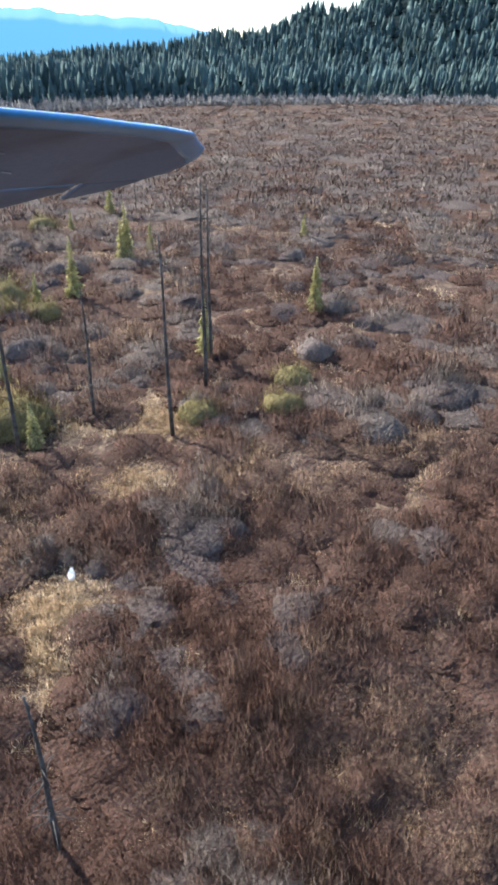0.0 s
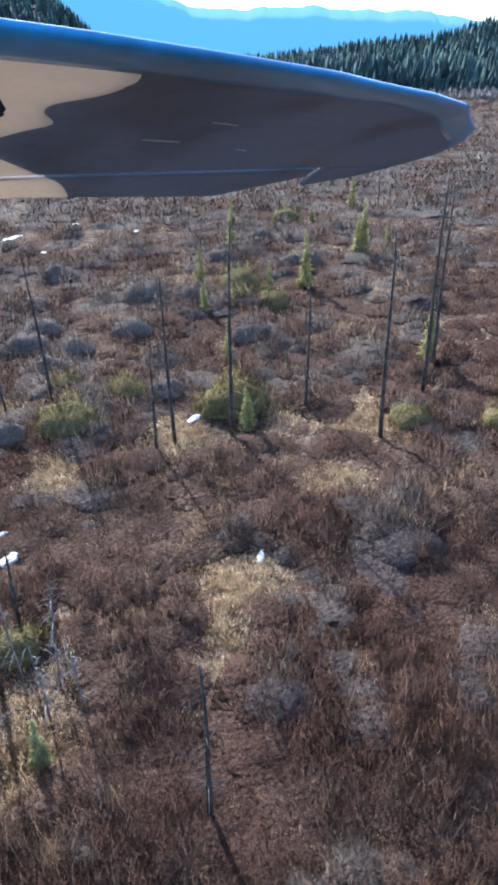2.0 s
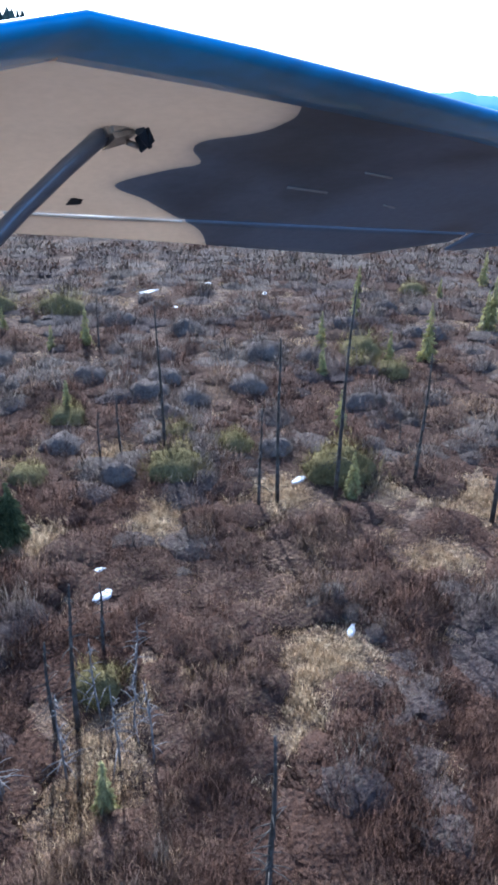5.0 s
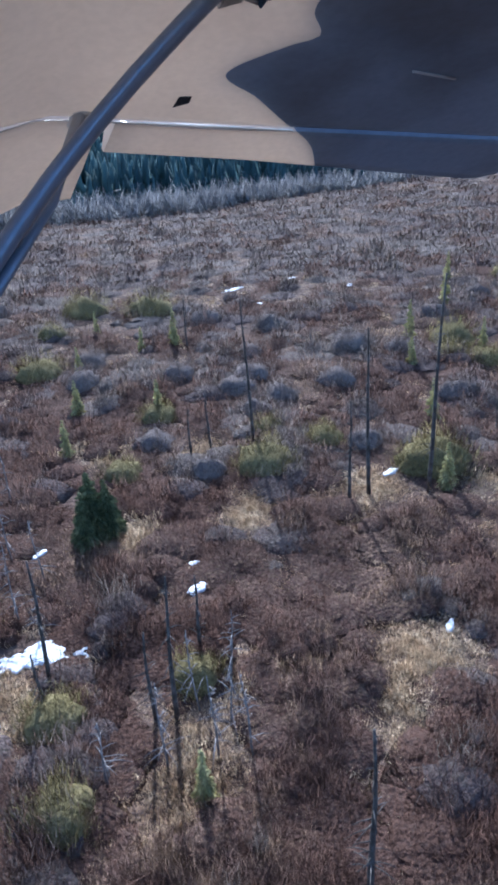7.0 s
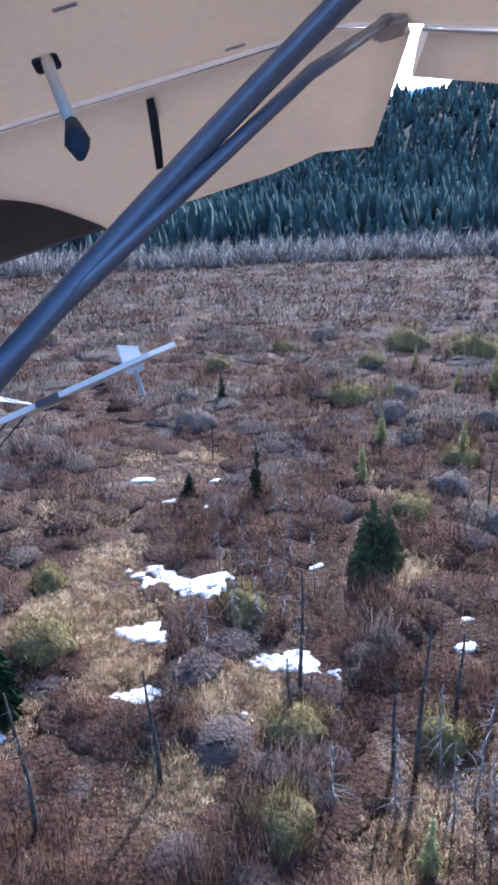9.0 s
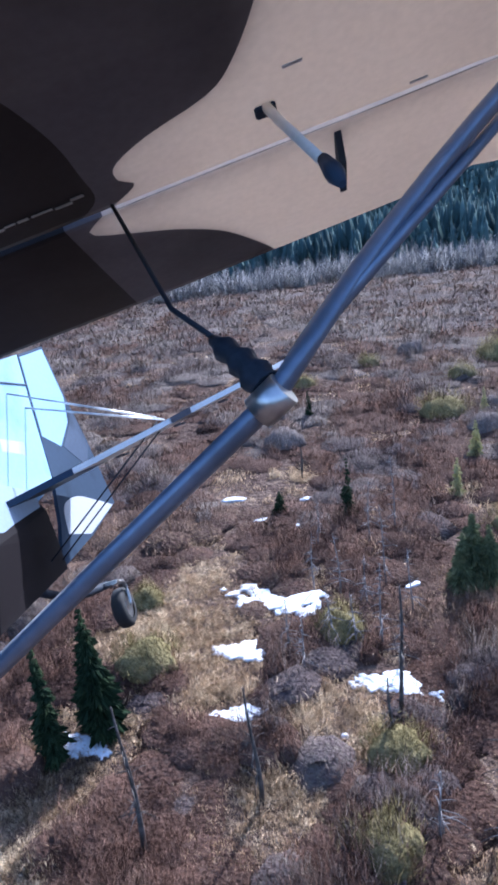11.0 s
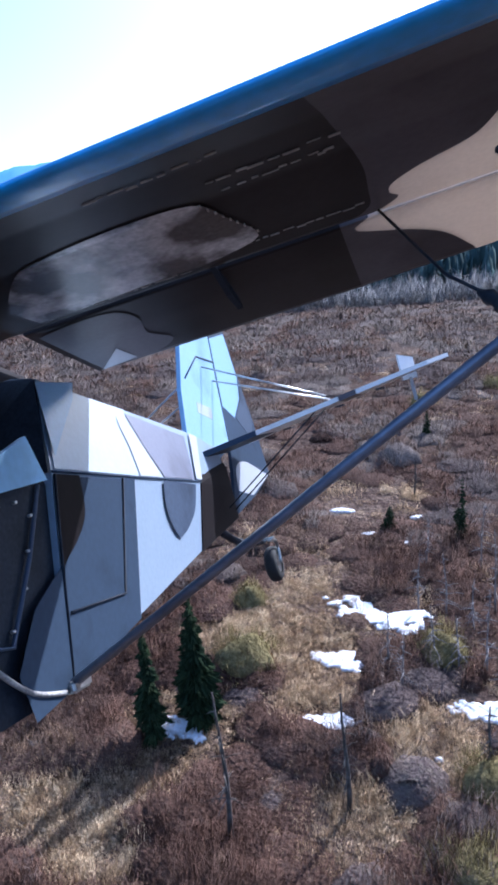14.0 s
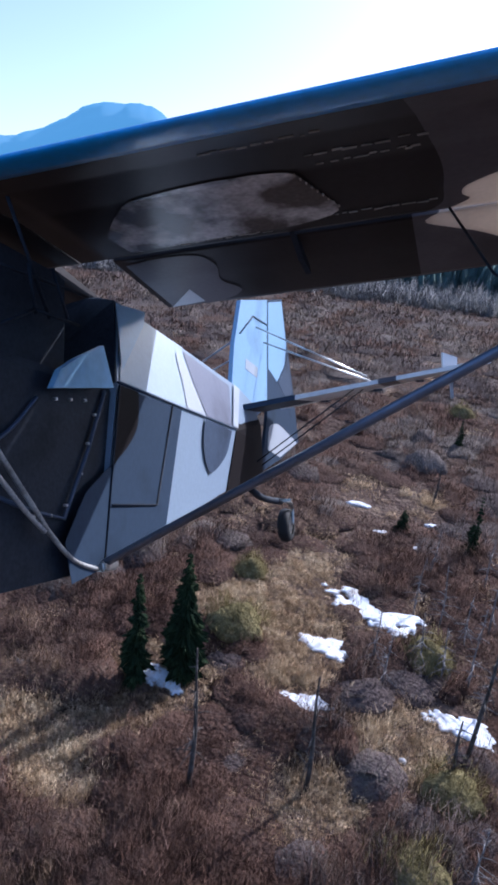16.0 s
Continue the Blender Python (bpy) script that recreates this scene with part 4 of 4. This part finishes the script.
def wheel(at, r, w):
    bm = bmesh.new()
    rings = []
    prof = [(-w, 0.55 * r), (-w, 0.8 * r), (-0.7 * w, 0.95 * r), (0, r), (0.7 * w, 0.95 * r), (w, 0.8 * r), (w, 0.55 * r)]
    for k in range(28):
        a = 2 * math.pi * k / 28
        rings.append([bm.verts.new((at[0] + x, at[1] + q * math.cos(a), at[2] + q * math.sin(a))) for x, q in prof])
    for i in range(28):
        a, b = rings[i], rings[(i + 1) % 28]
        for k in range(len(prof) - 1):
            bm.faces.new((a[k], b[k], b[k + 1], a[k + 1])).smooth = True
    tyre = part("tail_wheel", bm, RUBBER, plane, "small black tail wheel")
    part("rim", bm_tube([(at[0] - w * 0.8, at[1], at[2]), (at[0] + w * 0.8, at[1], at[2])], 0.56 * r, 20), STEEL, tyre)


wheel((0, 3.88, -1.19), 0.135, 0.045)


# ---- dead trees, conifers, bushes, snow ----
def snag(x, y, height, lean, seed, twigs=26, label="bare dead tree trunk with broken side twigs", radius=None, bark=None):
    q = random.Random(seed)
    z = float(ground_z(x, y)) - 0.15
    ob = thing("dead_tree", (x, y, z), label=label, category="dead tree", group="dead trees on the marsh")
    r = radius or 0.055 + height * 0.0045
    pts = [Vector((lean * height * t + 0.06 * math.sin(5 * t + seed), 0.05 * math.sin(7 * t + seed), height * t)) for t in (0, 0.2, 0.4, 0.6, 0.8, 1)]
    part("trunk", bm_tube(pts, [r * (1.35 - 0.95 * t) for t in (0.05, 0.2, 0.4, 0.6, 0.8, 1)], 9), bark or BARK, ob)
    bm = bmesh.new()
    for _ in range(twigs):
        t, a = q.uniform(0.22, 0.97), q.uniform(0, 6.28)
        p = Vector((lean * height * t, 0, height * t))
        n = q.uniform(0.35, 1.25) * (1.2 - t)
        d = Vector((math.cos(a), math.sin(a), q.uniform(-0.5, 0.25)))
        bm_tube([p, p + d * n * 0.6, p + d * n + Vector((0, 0, -0.15 * n))], [0.026, 0.017, 0.008], 4, bm)
    tagged(part("side_branching", bm, bark or BARK, ob), kind="stuff")
    return ob


DEAD_BY_GLADE = ((43.4, 16.2, 14.8), (48.9, 17.9, 13.9), (36.1, 15.7, 13.1), (36.3, 21.6, 9.3), (40.8, 26.3, 2.3), (112.0, 56.6, 5.9))
DEAD_BY_BUSH = ((30.7, 23.7, 13.6), (27.5, 25.7, 10.9), (25.9, 25.7, 6.9), (10.6, 8.1, 6.9))
DEAD_FARTHER = ((26.3, 36.6, 10.9), (23.6, 38.4, 4.6), (22.0, 38.5, 3.7), (35.8, 63.3, 6.3), (5.9, 22.2, 6.2))
DEAD_ON_GRASS = ((-4.2, 16.9, 6.2), (-0.1, 18.4, 5.2), (5.2, 20.7, 3.1), (8.6, 18.0, 4.4), (9.3, 17.5, 6.8), (12.0, 20.2, 4.2), (3.8, 51.1, 3.5))
lean = random.Random(9)
for i, (x, y, h) in enumerate(DEAD_BY_GLADE + DEAD_BY_BUSH + DEAD_FARTHER + DEAD_ON_GRASS):
    snag(x, y, h, lean.uniform(-0.035, 0.035), i + 3, int(12 + 2.2 * h))
SAPLINGS = ((2.1, 25.4, 3.2), (3.9, 37.9, 3.8), (4.6, 31.9, 4.1), (4.7, 27.3, 3.1), (5.8, 30.9, 3.1), (7.2, 38.0, 4.6), (6.0, 27.0, 4.8), (7.3, 32.7, 5.2), (9.1, 38.9, 5.7), (3.6, 27.7, 3.3), (8.0, 29.5, 4.1), (3.1, 33.0, 3.9), (1.5, 27.0, 3.2), (6.5, 25.4, 2.8),
            (10.9, 16.0, 3.1), (10.7, 14.3, 4.2), (9.6, 14.9, 4.1), (7.9, 15.7, 4.2), (10.2, 17.3, 4.3), (5.9, 16.3, 3.1), (12.3, 18.1, 3.5))
for i, (x, y, h) in enumerate(SAPLINGS):
    snag(x, y, h, lean.uniform(-0.06, 0.06), i + 60, 22, "slender leafless grey sapling with fine upright twigs", 0.035, PALE_BARK)


def crown(height, width, blades):
    """A ragged crown: whorls of drooping sprays of uneven length, with gaps between them."""
    whorls = max(9, int(height * 3.6))
    k = rng.integers(0, whorls, blades)
    h = 0.10 + 0.88 * (k + rng.normal(0, 0.14, blades)) / whorls
    sector = rng.integers(0, 6, blades)
    long = rng.uniform(0.35, 1.15, (whorls, 6))[k, sector]
    a = (sector + rng.uniform(0, 1, blades)) * 2 * np.pi / 6 + k * 0.7
    reach = (width * np.clip(1.02 - h, 0.03, 1) ** 0.8 * long * rng.uniform(0.5, 1.1, blades))[:, None]
    out = np.stack([np.cos(a), np.sin(a), 0 * a], -1)
    side = np.stack([-np.sin(a), np.cos(a), rng.normal(0, 0.4, blades)], -1)
    up = np.array([0, 0, 1.0])
    start = rng.uniform(0.0, 0.55, (blades, 1))
    root = out * reach * start + up * (height * h)[:, None] + up * reach * 0.12
    tip = out * reach + up * (height * h)[:, None] - up * reach * rng.uniform(0.05, 0.5, (blades, 1))
    mid = (root + tip) / 2 - up * reach * rng.uniform(0.0, 0.3, (blades, 1))
    w = side * (0.035 + 0.07 * reach)
    return np.concatenate([np.stack([root, mid - w, tip], 1), np.stack([root, tip, mid + w], 1)])


def spruce(x, y, height, width, mat, label, seed, blades=1100):
    z = float(ground_z(x, y)) - 0.1
    ob = thing("spruce", (x, y, z), label=label, category="conifer", group="young spruces on the marsh")
    part("trunk", bm_tube([(0, 0, 0), (0.04, 0.02, height * 0.5), (0, 0, height * 0.97)], [0.035 * width + 0.05, 0.05, 0.012], 8), BARK, ob)
    soup("crown", crown(height, width, blades), mat, ob)
    return ob


YG, DK = "young yellow-green spruce among bare brush", "dark green spruce standing on dry grass"
YOUNG_FAR = ((106.1, 58.5, 6.4), (77.5, 41.1, 6.0), (92.6, 57.9, 3.6), (83.8, 67.1, 4.8), (97.2, 22.1, 4.1), (64.2, 12.7, 6.1), (69.3, 55.4, 5.8), (61.3, 38.3, 6.9), (78.8, 41.1, 7.6), (82.7, 39.6, 4.6), (49.6, 18.7, 5.8))
YOUNG_MID = ((55.9, 48.8, 4.7), (48.5, 41.7, 3.6), (39.5, 31.2, 3.9), (32.0, 23.4, 3.6), (59.5, 44.9, 3.0), (58.5, 41.1, 3.8), (14.8, 44.5, 3.2), (18.6, 52.1, 3.6), (23.1, 63.5, 3.2), (30.6, 77.0, 3.6), (31.9, 66.9, 3.2), (35.6, 65.9, 5.0), (24.3, 48.0, 3.4), (8.4, 13.8, 2.6))
for i, (x, y, h) in enumerate(YOUNG_FAR + YOUNG_MID):
    spruce(x, y, h, 0.17 * h + 0.15, NEEDLES, YG, i)
for x, y, h, w in ((12.0, 32.3, 4.6, 1.5), (11.3, 31.8, 3.8, 1.1), (12.8, 31.9, 4.0, 1.2)):
    spruce(x, y, h, w, GREEN_NEEDLES, "mid-green spruce at the edge of a snow patch", 30, 2600)
spruce(-7.0, 22.9, 6.7, 1.35, DARK_NEEDLES, DK, 40, 4600)
spruce(-8.8, 21.7, 5.9, 1.0, DARK_NEEDLES, DK, 41, 2600)
for x, y, h in ((6.5, 42.2, 4.9), (1.7, 44.1, 2.2), (5.8, 67.4, 3.8)):
    spruce(x, y, h, 0.8, DARK_NEEDLES, "small dark spruce in bare brush", 50, 800)


def dome(rad, h):
    """The matted inside of a bush."""
    bm = bmesh.new()
    bmesh.ops.create_icosphere(bm, subdivisions=3, radius=1.0)
    ph = rng.uniform(0, 6.28, 6)
    for v in bm.verts:
        n = v.co.normalized()
        k = 1 + 0.13 * math.sin(4 * n.x + ph[0]) * math.sin(4 * n.y + ph[1]) + 0.10 * math.sin(9 * n.x + ph[2]) * math.sin(8 * n.z + ph[3]) + 0.08 * math.sin(15 * n.y + ph[4]) * math.sin(14 * n.z + ph[5])
        v.co = Vector((n.x * rad * k, n.y * rad * k, max(n.z, -0.08) * h * k))
    for f in bm.faces:
        f.smooth = True
    return bm


def bush(x, y, rad, h, mat, label, twigs=420):
    z = float(ground_z(x, y))
    ob = thing("bush", (x, y, z), label=label, category="bush", group="round bushes on the marsh")
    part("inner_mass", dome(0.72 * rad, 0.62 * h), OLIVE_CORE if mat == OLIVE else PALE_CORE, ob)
    t, nor = brush(np.array([float(x)]), np.array([float(y)]), np.array([rad]), np.array([h]), twigs * 5, np.array([0.006 + 0.0024 * rad]), 0.04, 0.34, 0.12)
    soup("twig_mass", t - np.array([x, y, z]), mat, ob, normals=nor)
    return ob


OLIVE_AT = ((34.0, 26.0, 3.3), (24.7, 32.7, 2.8), (23.6, 46.8, 2.0), (5.2, 19.9, 1.6), (3.9, 15.9, 1.8), (30.4, 33.6, 2.0), (11.0, 18.8, 1.5), (34.0, 89.9, 4.4), (40.8, 82.1, 4.6), (19.5, 65.5, 3.2), (-5.8, 27.3, 2.1), (-6.7, 33.4, 1.4), (16.5, 93.9, 2.1), (4.0, 28.5, 1.8))
GREY_AT = ((39.6, 56.3, 2.0), (43.4, 72.0, 3.0), (30.1, 55.1, 2.3), (33.8, 43.5, 2.2), (51.2, 45.8, 2.4), (45.1, 33.1, 2.5), (36.8, 61.6, 1.6), (54.4, 82.8, 1.8), (25.0, 65.4, 2.5), (48.4, 64.5, 2.8), (48.4, 50.2, 2.8))
for x, y, r in OLIVE_AT:
    bush(x, y, r, 0.8 * r + 0.3, OLIVE, "rounded olive-yellow budding willow bush")
for x, y, r in GREY_AT:
    bush(x, y, r, 0.9 * r, PALE_TWIGS, "rounded pale grey leafless willow bush", 520)
spots = random.Random(12)
for k in range(34):
    d, a = math.exp(spots.uniform(3.7, 4.75)), radians(spots.uniform(0, 84))
    r = spots.uniform(1.5, 2.6) * (0.7 + d / 130)
    bush(d * math.sin(a), d * math.cos(a), r, r * spots.uniform(0.8, 1.05), OLIVE if k % 3 == 0 else PALE_TWIGS, "rounded olive-yellow budding willow bush" if k % 3 == 0 else "rounded pale grey leafless willow bush", 300)


def snow(x, y, rx, ry, seed, turn=0.0):
    """A melting drift: ragged edge, holes where the grass comes through, thicker in the middle."""
    q = random.Random(seed)
    bm = bmesh.new()
    nu, nv = (64, 30) if rx > 1 else (30, 18)
    ph = [q.uniform(0, 6.28) for _ in range(8)]

    def depth(u, v):
        a, b = u * rx, v * ry
        wave = (0.34 * math.sin(1.5 * a + ph[0]) * math.sin(2.3 * b + ph[1]) + 0.26 * math.sin(3.4 * a + 1.7 * b + ph[2]) * math.sin(3.9 * b - 1.2 * a + ph[3])
                + 0.20 * math.sin(8.3 * a + ph[4] + 2 * math.sin(3 * b)) * math.sin(9.1 * b + ph[5]) + 0.12 * math.sin(17 * a + ph[6]) * math.sin(19 * b + ph[7]))
        return 0.80 - (u * u + v * v) + wave

    grid = {}
    for iu in range(nu):
        for iv in range(nv):
            u, v = -1.3 + 2.6 * (iu + q.uniform(-0.3, 0.3)) / (nu - 1), -1.3 + 2.6 * (iv + q.uniform(-0.3, 0.3)) / (nv - 1)
            d = depth(u, v)
            if d > 0:
                px, py = x + u * rx * math.cos(turn) - v * ry * math.sin(turn), y + u * rx * math.sin(turn) + v * ry * math.cos(turn)
                grid[iu, iv] = bm.verts.new((px, py, float(ground_z(px, py)) + 0.03 + 0.14 * min(d, 1.0) ** 0.5))
    for iu, iv in list(grid):
        ring = [(iu, iv), (iu + 1, iv), (iu + 1, iv + 1), (iu, iv + 1)]
        ring = [grid[k] for k in ring if k in grid]
        if len(ring) > 2:
            bm.faces.new(ring).smooth = True
    bmesh.ops.delete(bm, geom=[v for v in bm.verts if not v.link_faces], context="VERTS")
    rim = [e for e in bm.edges if len(e.link_faces) == 1]
    out = bmesh.ops.extrude_edge_only(bm, edges=rim)
    for v in out["geom"]:
        if isinstance(v, bmesh.types.BMVert):
            v.co.z -= 0.14
    bmesh.ops.recalc_face_normals(bm, faces=bm.faces)
    me = bpy.data.meshes.new("snow_patch")
    bm.to_mesh(me)
    bm.free()
    me.materials.append(SNOW)
    return tagged(new("snow_patch", me), "melting patch of old white snow on dead grass", "snow", group="snow patches on the marsh")


for i, (x, y, rx, ry, a) in enumerate(SNOW_AT):
    snow(x, y, rx, ry, i, a)
